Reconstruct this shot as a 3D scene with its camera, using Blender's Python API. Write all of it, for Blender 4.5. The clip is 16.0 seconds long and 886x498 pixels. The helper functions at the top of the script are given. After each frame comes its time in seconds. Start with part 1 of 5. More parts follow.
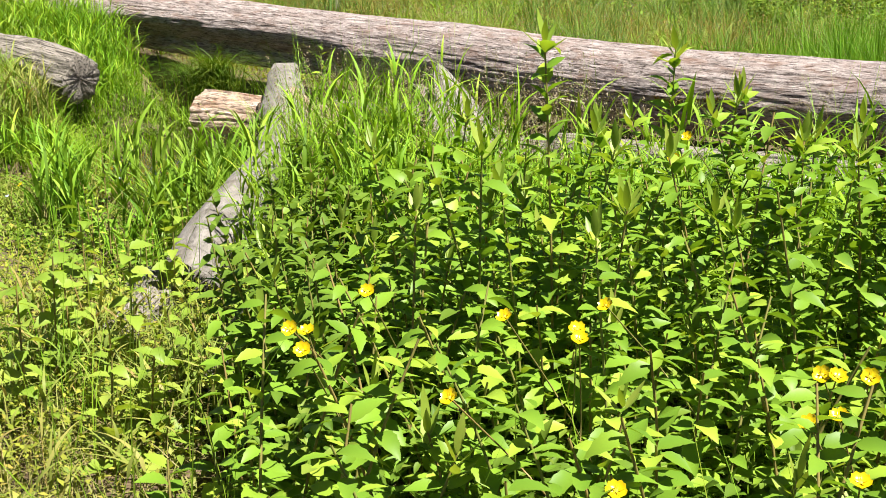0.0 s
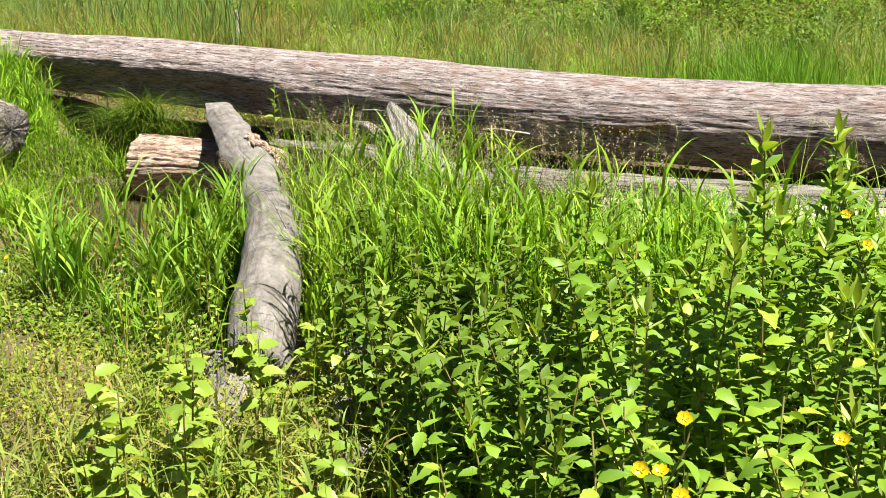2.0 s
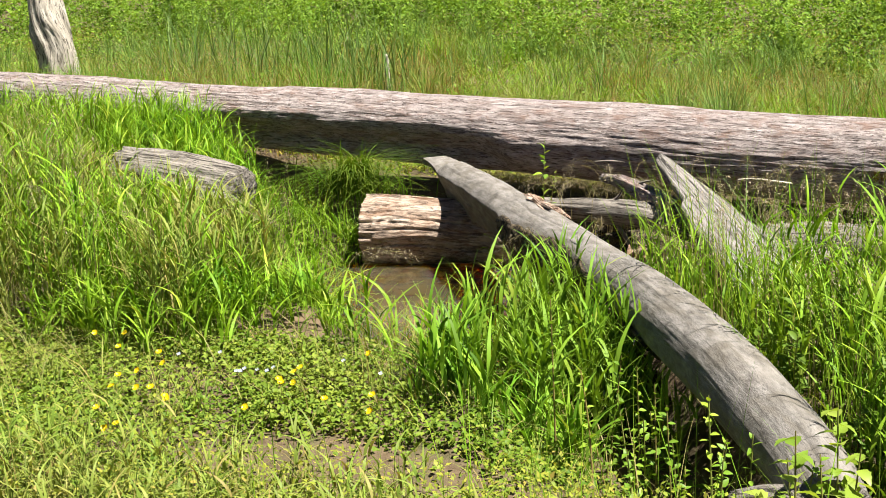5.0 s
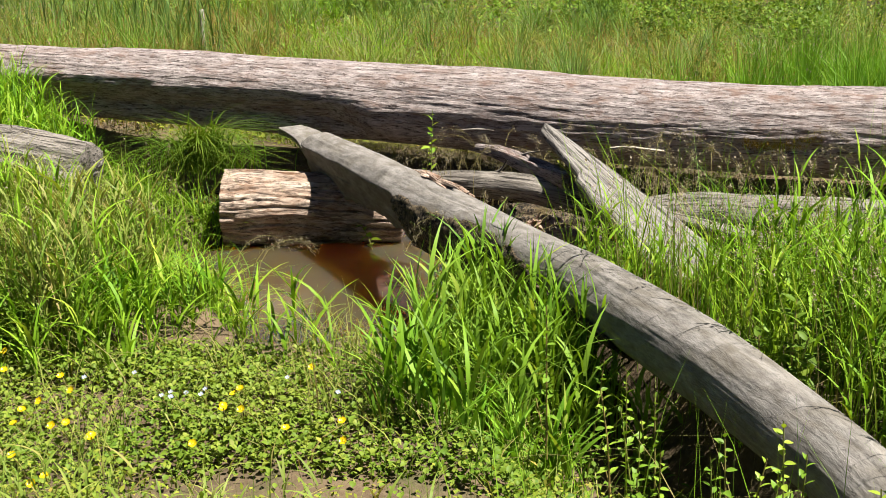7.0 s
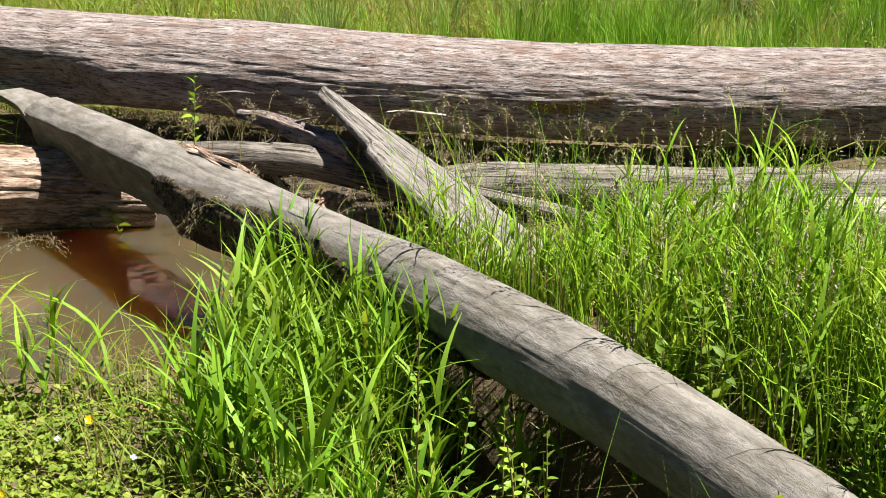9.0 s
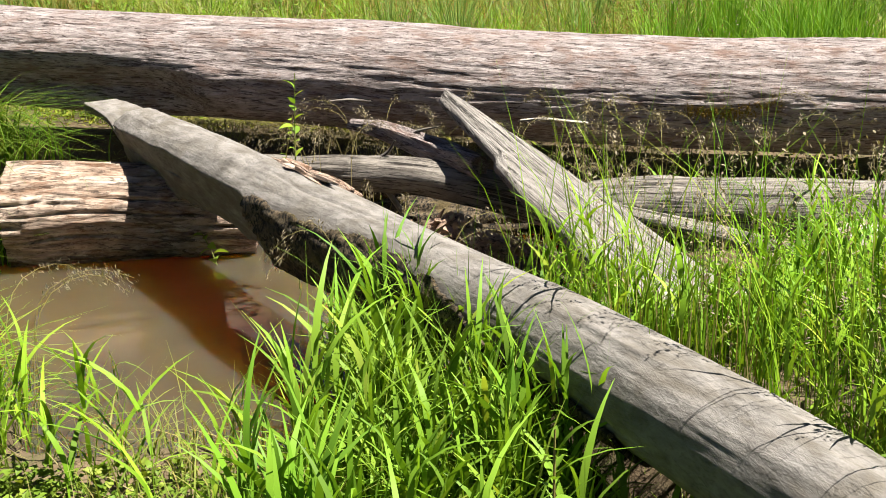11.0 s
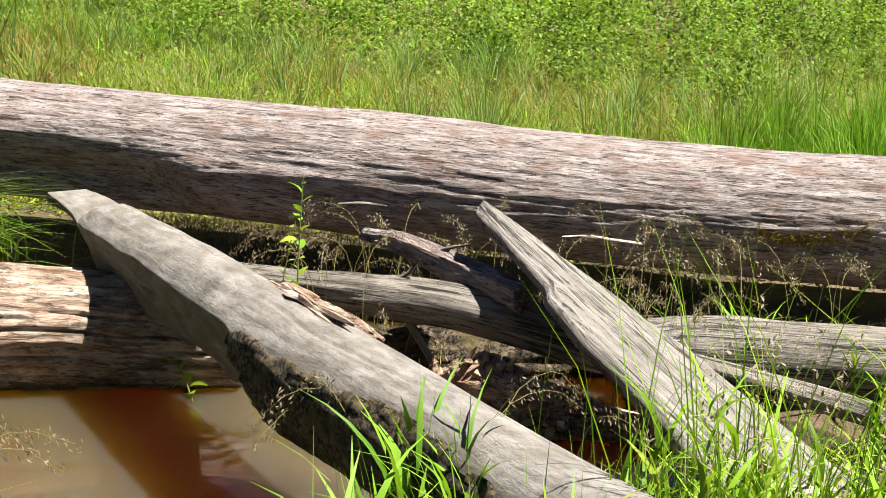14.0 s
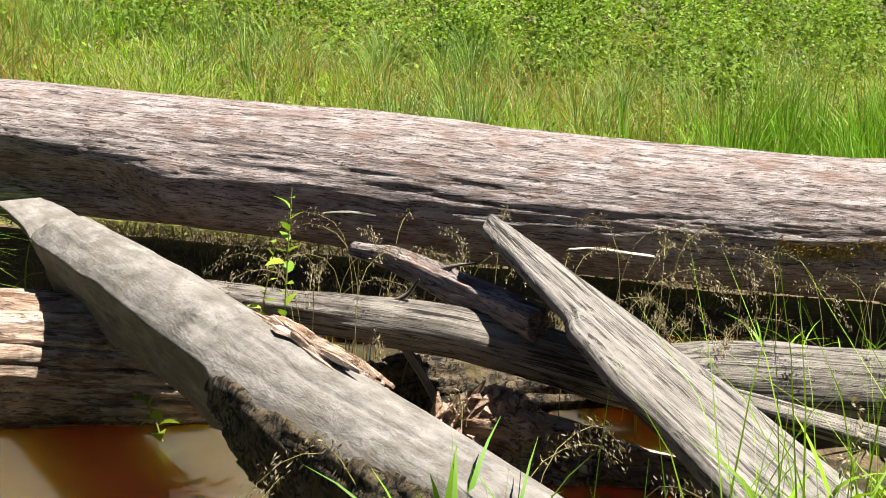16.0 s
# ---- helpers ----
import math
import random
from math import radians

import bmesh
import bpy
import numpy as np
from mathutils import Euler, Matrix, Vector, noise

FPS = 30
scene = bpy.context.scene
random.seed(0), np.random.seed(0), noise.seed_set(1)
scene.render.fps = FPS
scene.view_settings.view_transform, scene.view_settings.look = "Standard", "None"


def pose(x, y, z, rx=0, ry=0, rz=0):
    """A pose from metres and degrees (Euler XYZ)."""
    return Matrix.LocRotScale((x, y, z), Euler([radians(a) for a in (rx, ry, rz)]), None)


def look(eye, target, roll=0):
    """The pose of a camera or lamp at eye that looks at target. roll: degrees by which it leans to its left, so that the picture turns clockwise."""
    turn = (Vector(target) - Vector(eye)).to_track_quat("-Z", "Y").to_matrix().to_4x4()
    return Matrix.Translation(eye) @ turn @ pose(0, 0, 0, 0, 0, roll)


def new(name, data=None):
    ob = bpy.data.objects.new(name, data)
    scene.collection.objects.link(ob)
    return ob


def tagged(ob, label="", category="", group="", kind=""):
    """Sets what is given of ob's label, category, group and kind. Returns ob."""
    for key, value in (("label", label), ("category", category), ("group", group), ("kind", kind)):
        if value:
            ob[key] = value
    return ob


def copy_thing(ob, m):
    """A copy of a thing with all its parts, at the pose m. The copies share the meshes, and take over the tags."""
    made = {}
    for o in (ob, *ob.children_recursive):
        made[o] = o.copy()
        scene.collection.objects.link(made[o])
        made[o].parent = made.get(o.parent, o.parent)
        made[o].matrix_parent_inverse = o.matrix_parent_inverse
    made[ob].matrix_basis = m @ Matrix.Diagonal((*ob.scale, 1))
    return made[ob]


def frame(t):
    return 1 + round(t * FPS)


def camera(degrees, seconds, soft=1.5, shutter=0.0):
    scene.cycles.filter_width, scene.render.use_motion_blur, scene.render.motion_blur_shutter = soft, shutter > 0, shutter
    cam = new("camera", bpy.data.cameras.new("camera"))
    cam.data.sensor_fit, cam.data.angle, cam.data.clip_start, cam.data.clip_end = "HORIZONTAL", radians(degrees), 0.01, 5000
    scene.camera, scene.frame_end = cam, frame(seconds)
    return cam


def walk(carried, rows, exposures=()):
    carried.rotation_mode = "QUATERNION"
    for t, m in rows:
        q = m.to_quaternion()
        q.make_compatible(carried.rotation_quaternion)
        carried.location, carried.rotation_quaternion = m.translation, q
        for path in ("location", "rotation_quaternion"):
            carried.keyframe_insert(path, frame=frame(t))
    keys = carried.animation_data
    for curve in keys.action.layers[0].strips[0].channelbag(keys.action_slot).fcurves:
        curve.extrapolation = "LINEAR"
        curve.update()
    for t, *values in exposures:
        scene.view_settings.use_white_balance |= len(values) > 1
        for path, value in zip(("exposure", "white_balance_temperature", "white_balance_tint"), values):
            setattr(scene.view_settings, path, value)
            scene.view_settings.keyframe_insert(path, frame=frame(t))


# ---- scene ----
cam = camera(41.0, 16.0, 0.9)
PATH = [
    (0, (4.953, -7.788, 1.591), (4.051, -6.083, 1.063), -0.5),
    (0.5, (4.704, -7.786, 1.627), (3.926, -6.008, 1.146), 0.5),
    (1, (4.486, -7.763, 1.62), (3.74, -5.972, 1.134), 0.2),
    (1.5, (4.404, -7.893, 1.708), (3.673, -6.102, 1.202), -2.2),
    (2, (4.243, -8.008, 1.787), (3.574, -6.196, 1.266), -1.6),
    (2.5, (3.766, -7.869, 1.705), (3.108, -6.051, 1.196), -2.0),
    (3, (3.537, -7.986, 1.761), (2.714, -6.236, 1.249), -3.6),
    (3.5, (3.232, -7.97, 1.814), (2.415, -6.221, 1.292), -3.8),
    (4, (2.95, -7.924, 1.847), (2.179, -6.146, 1.356), -2.9),
    (4.2, (2.855, -7.925, 1.846), (2.097, -6.131, 1.392), -2.8),
    (6.3, (1.994, -7.72, 1.972), (1.592, -5.838, 1.429), -1.6),
    (6.5, (1.922, -7.692, 1.967), (1.581, -5.801, 1.413), -1.3),
    (7, (1.699, -7.568, 1.956), (1.402, -5.673, 1.39), -1.6),
    (7.5, (1.499, -7.354, 1.935), (1.322, -5.449, 1.351), -1.9),
    (8, (1.309, -7.144, 1.926), (1.386, -5.234, 1.337), 0.9),
    (8.2, (1.219, -7.062, 1.923), (1.371, -5.161, 1.318), 1.6),
    (10.3, (1.403, -6.194, 1.674), (1.606, -4.315, 1.018), 0.8),
    (10.5, (1.377, -6.121, 1.667), (1.572, -4.243, 1.009), 0.7),
    (11, (1.351, -5.892, 1.626), (1.307, -3.99, 1.01), -1.3),
    (11.5, (1.353, -5.693, 1.608), (1.224, -3.785, 1.023), -0.1),
    (12, (1.26, -5.511, 1.588), (1.14, -3.582, 1.074), 0.4),
    (12.5, (1.142, -5.351, 1.572), (1.08, -3.411, 1.09), 0.9),
    (13, (1.094, -5.255, 1.573), (1.036, -3.308, 1.119), 1.5),
    (13.5, (1.124, -5.085, 1.555), (1.074, -3.138, 1.1), 1.5),
    (14, (1.175, -4.957, 1.529), (1.15, -3.014, 1.057), 1.6),
    (14.5, (1.147, -4.861, 1.52), (1.227, -2.929, 1.009), 2.2),
    (15, (1.045, -4.73, 1.528), (1.117, -2.797, 1.019), 2.1),
    (15.5, (0.991, -4.631, 1.531), (1.064, -2.699, 1.02), 2.0),
    (16, (1.034, -4.484, 1.502), (1.076, -2.544, 1.017), 2.0),
]
walk(cam, [(t, look(eye, target, roll)) for t, eye, target, roll in PATH], [(0, 1.80), (4.2, 1.83), (7.5, 1.64), (10.5, 1.88), (16, 1.96)])

# ---- light ----
SUN_DIR = Vector((0.42, -0.07, 0.90)).normalized()      # towards the sun
world = bpy.data.worlds.new("sky")
scene.world = world
world.use_nodes = True
wt = world.node_tree
sky = wt.nodes.new("ShaderNodeTexSky")
sky.sky_type = "NISHITA"
sky.sun_disc = False
sky.air_density, sky.dust_density = 0.32, 0.2
sky.sun_elevation = math.asin(SUN_DIR.z)
sky.sun_rotation = math.atan2(SUN_DIR.x, SUN_DIR.y)
wt.links.new(sky.outputs[0], wt.nodes["Background"].inputs[0])
wt.nodes["Background"].inputs[1].default_value = 0.038
sun_data = bpy.data.lights.new("sun", "SUN")
sun_data.energy = 5.0
sun_data.angle = radians(0.53)
sun_data.color = (1.0, 0.97, 0.87)
sun = new("sun", sun_data)
sun.matrix_world = look(SUN_DIR * 40, (0, 0, 0))

rng = np.random.default_rng(7)


# ---- noise ----
def vnoise(x, y, seed=0):
    """Smooth value noise on a lattice, -1 to 1."""
    xi, yi = np.floor(x), np.floor(y)
    fx, fy = x - xi, y - yi
    fx, fy = fx * fx * (3 - 2 * fx), fy * fy * (3 - 2 * fy)

    def h(a, b):
        n = np.sin(a * 127.1 + b * 311.7 + seed * 74.7) * 43758.5453
        return n - np.floor(n)
    a, b = h(xi, yi), h(xi + 1, yi)
    c, d = h(xi, yi + 1), h(xi + 1, yi + 1)
    return 2 * ((a * (1 - fx) + b * fx) * (1 - fy) + (c * (1 - fx) + d * fx) * fy) - 1


def fbm(x, y, octaves=4, seed=0):
    s, a, f = 0, 0.5, 1.0
    for o in range(octaves):
        s = s + a * vnoise(x * f, y * f, seed + o * 3)
        a, f = a * 0.5, f * 2.03
    return s


def smooth(a, b, x):
    t = np.clip((x - a) / (b - a), 0, 1)
    return t * t * (3 - 2 * t)


# ---- materials ----
class Mat:
    """A small wrapper for building node materials."""

    def __init__(self, name):
        self.m = bpy.data.materials.new(name)
        self.m.use_nodes = True
        self.t = self.m.node_tree
        self.b = self.t.nodes["Principled BSDF"]
        self.out = self.t.nodes["Material Output"]

    def n(self, kind, **sets):
        node = self.t.nodes.new(kind)
        for k, v in sets.items():
            node.inputs[k].default_value = v
        return node

    def link(self, a, b):
        self.t.links.new(a, b)

    def coord(self, which="Object", scale=(1, 1, 1), attr=""):
        if attr:
            src = self.t.nodes.new("ShaderNodeAttribute")
            src.attribute_name = attr
            out = src.outputs["Vector"]
        else:
            out = self.t.nodes.new("ShaderNodeTexCoord").outputs[which]
        mp = self.t.nodes.new("ShaderNodeMapping")
        mp.inputs["Scale"].default_value = scale
        self.link(out, mp.inputs["Vector"])
        return mp.outputs[0]

    def noise(self, vec, scale, detail=4, rough=0.55, distortion=0.0):
        nd = self.n("ShaderNodeTexNoise", Scale=scale, Detail=detail, Roughness=rough, Distortion=distortion)
        self.link(vec, nd.inputs["Vector"])
        return nd.outputs["Fac"]

    def ramp(self, fac, stops):
        r = self.t.nodes.new("ShaderNodeValToRGB")
        while len(r.color_ramp.elements) < len(stops):
            r.color_ramp.elements.new(0.5)
        for e, (p, c) in zip(r.color_ramp.elements, stops):
            e.position, e.color = p, (*c, 1) if len(c) == 3 else c
        self.link(fac, r.inputs[0])
        return r.outputs[0]

    def mix(self, fac, a, b, mode="MIX"):
        mx = self.t.nodes.new("ShaderNodeMix")
        mx.data_type, mx.blend_type = "RGBA", mode
        for sock, val in ((mx.inputs[0], fac), (mx.inputs[6], a), (mx.inputs[7], b)):
            if isinstance(val, (int, float)):
                sock.default_value = val
            elif isinstance(val, tuple):
                sock.default_value = (*val, 1)
            else:
                self.link(val, sock)
        return mx.outputs[2]

    def bump(self, fac, strength, dist, after=None):
        b = self.n("ShaderNodeBump", Strength=strength, Distance=dist)
        self.link(fac, b.inputs["Height"])
        if after is not None:
            self.link(after, b.inputs["Normal"])
        return b.outputs[0]

    def done(self, color=None, rough=0.8, normal=None, spec=0.3):
        if color is not None:
            if isinstance(color, tuple):
                self.b.inputs["Base Color"].default_value = (*color, 1)
            else:
                self.link(color, self.b.inputs["Base Color"])
        if isinstance(rough, (int, float)):
            self.b.inputs["Roughness"].default_value = rough
        else:
            self.link(rough, self.b.inputs["Roughness"])
        self.b.inputs["Specular IOR Level"].default_value = spec
        if normal is not None:
            self.link(normal, self.b.inputs["Normal"])
        return self.m


def wood(name, light, mid, dark, streak=1.0, stain=None, stain_at=0.6, bump=0.8, fine=38, crack=1.0, short=1.0, slit=0.8, mottle=0.5, cut=0.43, warp=0.25):
    """Weathered wood with grain along the length of the piece."""
    m = Mat(name)
    v1 = m.coord(attr="grain", scale=(2.2 * streak, 9, 9))
    v2 = m.coord(attr="grain", scale=(3.2 * streak * short, fine, fine))
    a = m.noise(v1, 2.2, 5, 0.6, 0.4)
    b = m.noise(v2, 2.4, 6, 0.7, warp)
    c = m.noise(m.coord(attr="grain", scale=(2.2, 5, 5)), 2.3, 6, 0.7, 0.6)
    col = m.ramp(a, [(0.14, dark), (0.42, mid), (0.66, light)])
    col = m.mix(m.ramp(b, [(cut - 0.04, (crack, crack, crack)), (cut + 0.03, (0, 0, 0))]), col, dark, "MIX")
    v4 = m.coord(attr="grain", scale=(5.0 * streak * short, fine * 1.9, fine * 1.9))
    e = m.noise(v4, 1.7, 7, 0.72, warp)
    slits = m.ramp(e, [(cut - 0.015, (slit, slit, slit)), (cut + 0.015, (0, 0, 0))])
    col = m.mix(slits, col, tuple(q * 0.45 for q in dark))
    f = m.noise(m.coord(attr="grain", scale=(7, 13, 13)), 1.6, 7, 0.7)
    col = m.mix(mottle, col, m.ramp(f, [(0.3, (0.45, 0.44, 0.42)), (0.5, (0.95, 0.95, 0.95)), (0.72, (1.35, 1.33, 1.3))]), "MULTIPLY")
    if stain:
        col = m.mix(m.ramp(c, [(stain_at - 0.1, (0, 0, 0)), (stain_at + 0.08, (0.8, 0.8, 0.8))]), col, stain)
    nrm = m.bump(b, bump, 0.012)
    nrm = m.bump(a, bump * 0.5, 0.018, nrm)
    nrm = m.bump(e, bump, 0.010, nrm)
    return m.done(col, 0.82, nrm, 0.25)


def leafy(name, stops, translucent=0.30, rough=0.5, spec=0.12, random_socket="island"):
    """Green leaf tissue that lets some light through; each leaf takes its own tone."""
    m = Mat(name)
    if random_socket == "island":
        rnd = m.t.nodes.new("ShaderNodeNewGeometry").outputs["Random Per Island"]
    else:
        rnd = m.t.nodes.new("ShaderNodeObjectInfo").outputs["Random"]
    col = m.ramp(rnd, stops)
    nz = m.noise(m.coord("Object"), 1.7, 3, 0.6)
    col = m.mix(m.ramp(nz, [(0.35, (0, 0, 0)), (0.7, (0.45, 0.45, 0.45))]), col, stops[-1][1])
    m.done(col, rough, None, spec)
    tr = m.t.nodes.new("ShaderNodeBsdfTranslucent")
    warm = m.mix(1.0, col, (1.15, 1.1, 0.45), "MULTIPLY")
    m.link(warm, tr.inputs["Color"])
    mx = m.t.nodes.new("ShaderNodeMixShader")
    mx.inputs[0].default_value = translucent
    m.link(m.b.outputs[0], mx.inputs[1])
    m.link(tr.outputs[0], mx.inputs[2])
    m.link(mx.outputs[0], m.out.inputs[0])
    return m.m


def soil():
    m = Mat("soil")
    v = m.coord("Object")
    a, b = m.noise(v, 1.1, 5, 0.6), m.noise(v, 22, 5, 0.7)
    c = m.noise(v, 5, 4, 0.6)
    col = m.ramp(a, [(0.3, (0.03, 0.021, 0.012)), (0.5, (0.07, 0.047, 0.027)), (0.7, (0.125, 0.085, 0.05))])
    col = m.mix(m.ramp(b, [(0.4, (0, 0, 0)), (0.65, (0.7, 0.7, 0.7))]), col, (0.13, 0.095, 0.058))
    col = m.mix(m.ramp(c, [(0.5, (0, 0, 0)), (0.7, (0.6, 0.6, 0.6))]), col, (0.03, 0.042, 0.01))
    n = m.bump(b, 0.7, 0.02)
    return m.done(col, 0.9, m.bump(c, 0.6, 0.05, n), 0.2)


def muddy_water():
    m = Mat("muddy_water")
    v = m.coord("Object")
    a = m.noise(v, 2.2, 4, 0.6)
    col = m.ramp(a, [(0.35, (0.056, 0.036, 0.018)), (0.65, (0.067, 0.045, 0.024))])
    w = m.noise(m.coord("Object", (1, 3, 1)), 9, 2, 0.5)
    m.m.cycles.displacement_method = "BUMP"
    m.b.subsurface_method = "BURLEY"
    m.b.inputs["Subsurface Weight"].default_value = 0.85
    m.b.inputs["Subsurface Radius"].default_value = (1.3, 0.50, 0.07)
    m.b.inputs["Subsurface Scale"].default_value = 0.85
    return m.done(col, 0.05, m.bump(w, 0.05, 0.01), 0.5)


M_SOIL = soil()
M_WATER = muddy_water()
M_LOG = wood("weathered_log", (0.370, 0.318, 0.308), (0.272, 0.224, 0.214), (0.085, 0.056, 0.049), 1.0, (0.165, 0.098, 0.074), 0.60, 1.0, 30, 0.6, 1.1, 0.9, 0.7, 0.45, 0.9)
M_SMOOTH = wood("bleached_smooth_wood", (0.190, 0.173, 0.162), (0.152, 0.136, 0.125), (0.085, 0.073, 0.063), 1.6, (0.098, 0.083, 0.066), 0.56, 0.35, 24, 0.2, 1.8, 0.35, 0.85, 0.43, 1.2)
M_PLANK = wood("grey_split_wood", (0.265, 0.234, 0.208), (0.19, 0.165, 0.143), (0.042, 0.034, 0.028), 0.4, None, 0.6, 1.0, 23, 0.7, 0.8, 0.9, 0.7, 0.445)
M_SLAB = wood("split_slab_wood", (0.225, 0.203, 0.188), (0.172, 0.152, 0.138), (0.030, 0.024, 0.020), 0.3, None, 0.6, 1.0, 16, 0.8, 0.6, 0.8, 0.75, 0.43, 0.35)
M_STUMP = wood("rotten_pink_wood", (0.47, 0.375, 0.31), (0.33, 0.235, 0.18), (0.040, 0.022, 0.015), 1.0, (0.17, 0.078, 0.036), 0.58, 1.0, 13, 0.6, 0.9, 0.7, 1.0, 0.44, 1.2)
M_DECAY = wood("decayed_wood", (0.46, 0.34, 0.27), (0.29, 0.185, 0.13), (0.04, 0.018, 0.012), 2.5, (0.24, 0.11, 0.05), 0.62, 1.0, 14, 0.8, 1.2, 0.8, 0.9, 0.43, 0.8)
M_WHITE = wood("white_bleached_wood", (0.42, 0.375, 0.32), (0.30, 0.26, 0.215), (0.08, 0.064, 0.048), 0.6, None, 0.6, 0.7, 15, 0.7, 1.0, 0.9)
M_BARK = wood("dark_bark", (0.15, 0.11, 0.068), (0.062, 0.044, 0.027), (0.008, 0.006, 0.004), 3.0, (0.10, 0.072, 0.024), 0.62, 1.0, 13, 1.0, 1.6, 1.0, 0.8, 0.46, 1.0)
M_MOSS = leafy("dry_moss", [(0.0, (0.132, 0.087, 0.015)), (1.0, (0.18, 0.1276, 0.03))], 0.1)
M_GRASS = leafy("fresh_grass", [(0.0, (0.0422, 0.1093, 0.006949)), (0.25, (0.07958, 0.1816, 0.006887)), (0.5, (0.1273, 0.268, 0.01096)), (0.85, (0.1908, 0.3457, 0.01877)), (1.0, (0.2705, 0.3285, 0.03754))])
M_REEDS = leafy("reed_grass_leaf", [(0.0, (0.0432, 0.1176, 0.009)), (0.3, (0.0756, 0.1848, 0.0117)), (0.6, (0.1188, 0.2576, 0.0162)), (0.9, (0.1836, 0.3472, 0.027)), (1.0, (0.2592, 0.3136, 0.045))], 0.35)
M_DRY = leafy("dry_grass", [(0.0, (0.192, 0.1566, 0.06)), (0.6, (0.252, 0.203, 0.085)), (1.0, (0.15, 0.1566, 0.045))], 0.25)
M_MEADOW = leafy("meadow_grass", [(0.0, (0.1036, 0.175, 0.02138)), (0.5, (0.1674, 0.2387, 0.03564)), (0.85, (0.255, 0.2705, 0.06416)), (1.0, (0.2391, 0.175, 0.06416))])
M_PALE = leafy("pale_weed_leaf", [(0.0, (0.1016, 0.1514, 0.012)), (0.5, (0.1728, 0.2223, 0.021)), (0.85, (0.2541, 0.2743, 0.036)), (1.0, (0.2745, 0.2176, 0.048))])
M_LUSH = leafy("lush_sedge", [(0.0, (0.06732, 0.1788, 0.01069)), (0.6, (0.1212, 0.2554, 0.01782)), (1.0, (0.1885, 0.3064, 0.03564))])
M_REED = leafy("blue_green_reed", [(0.0, (0.0567, 0.1248, 0.02592)), (0.6, (0.0972, 0.1716, 0.03888)), (1.0, (0.1782, 0.234, 0.0648))])
M_RUSH = leafy("dark_rush", [(0.0, (0.05625, 0.115, 0.02)), (0.6, (0.1, 0.184, 0.035)), (1.0, (0.175, 0.253, 0.06))])
M_COVER = leafy("ground_cover_leaf", [(0.0, (0.05844, 0.1138, 0.009678)), (0.6, (0.1085, 0.1807, 0.01693)), (1.0, (0.2171, 0.2543, 0.03871))])
M_SHRUB = leafy("shrub_leaf", [(0.0, (0.075, 0.155, 0.017)), (0.6, (0.125, 0.225, 0.024)), (1.0, (0.20, 0.29, 0.04))], 0.35, 0.65, 0.1)
M_HERB = leafy("herb_leaf", [(0.0, (0.07508, 0.1603, 0.01368)), (0.6, (0.1365, 0.2505, 0.02129)), (1.0, (0.273, 0.3606, 0.038))], 0.35, 0.45, 0.2, "object")
M_HERB_JOINED = leafy("herb_foliage", [(0.0, (0.07508, 0.1603, 0.01368)), (0.6, (0.1365, 0.2505, 0.02129)), (1.0, (0.273, 0.3606, 0.038))], 0.35, 0.45, 0.2)
M_LIME = leafy("lime_leaf", [(0.0, (0.1231, 0.212, 0.018)), (0.6, (0.2001, 0.2848, 0.0315)), (1.0, (0.277, 0.3312, 0.054))], 0.4, 0.45, 0.35, "object")
M_STEM = leafy("herb_stem", [(0.0, (0.15, 0.1785, 0.036)), (1.0, (0.225, 0.1575, 0.054))], 0.1, 0.6, 0.3, "object")
M_PETAL = leafy("buttercup_petal", [(0.0, (0.527, 0.3596, 0.0031)), (1.0, (0.558, 0.4216, 0.0062))], 0.3, 0.25, 0.5, "object")
M_SEDGE = leafy("dark_sedge", [(0.0, (0.048, 0.12, 0.0072)), (0.7, (0.084, 0.168, 0.0108)), (1.0, (0.168, 0.204, 0.0288))], 0.3)
# Dark leaf green; along the smooth log it also deepens the shade.
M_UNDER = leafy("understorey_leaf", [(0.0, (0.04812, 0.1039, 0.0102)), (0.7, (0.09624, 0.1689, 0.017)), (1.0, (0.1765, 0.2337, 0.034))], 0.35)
M_SORREL = leafy("sorrel", [(0.0, (0.1987, 0.08294, 0.0275)), (0.6, (0.2484, 0.1276, 0.0385)), (1.0, (0.207, 0.1914, 0.044))], 0.25)
M_SEED = leafy("seed_husk", [(0.0, (0.19, 0.15, 0.10)), (0.6, (0.26, 0.21, 0.15)), (1.0, (0.15, 0.13, 0.08))], 0.25)
M_CENTRE = leafy("flower_centre", [(0.0, (0.5, 0.38, 0.02)), (1.0, (0.45, 0.42, 0.04))], 0.1, 0.6, 0.2, "object")
M_BLUE = leafy("pale_blue_petal", [(0.0, (0.2604, 0.2976, 0.465)), (1.0, (0.3844, 0.4092, 0.527))], 0.3, 0.5, 0.3, "object")


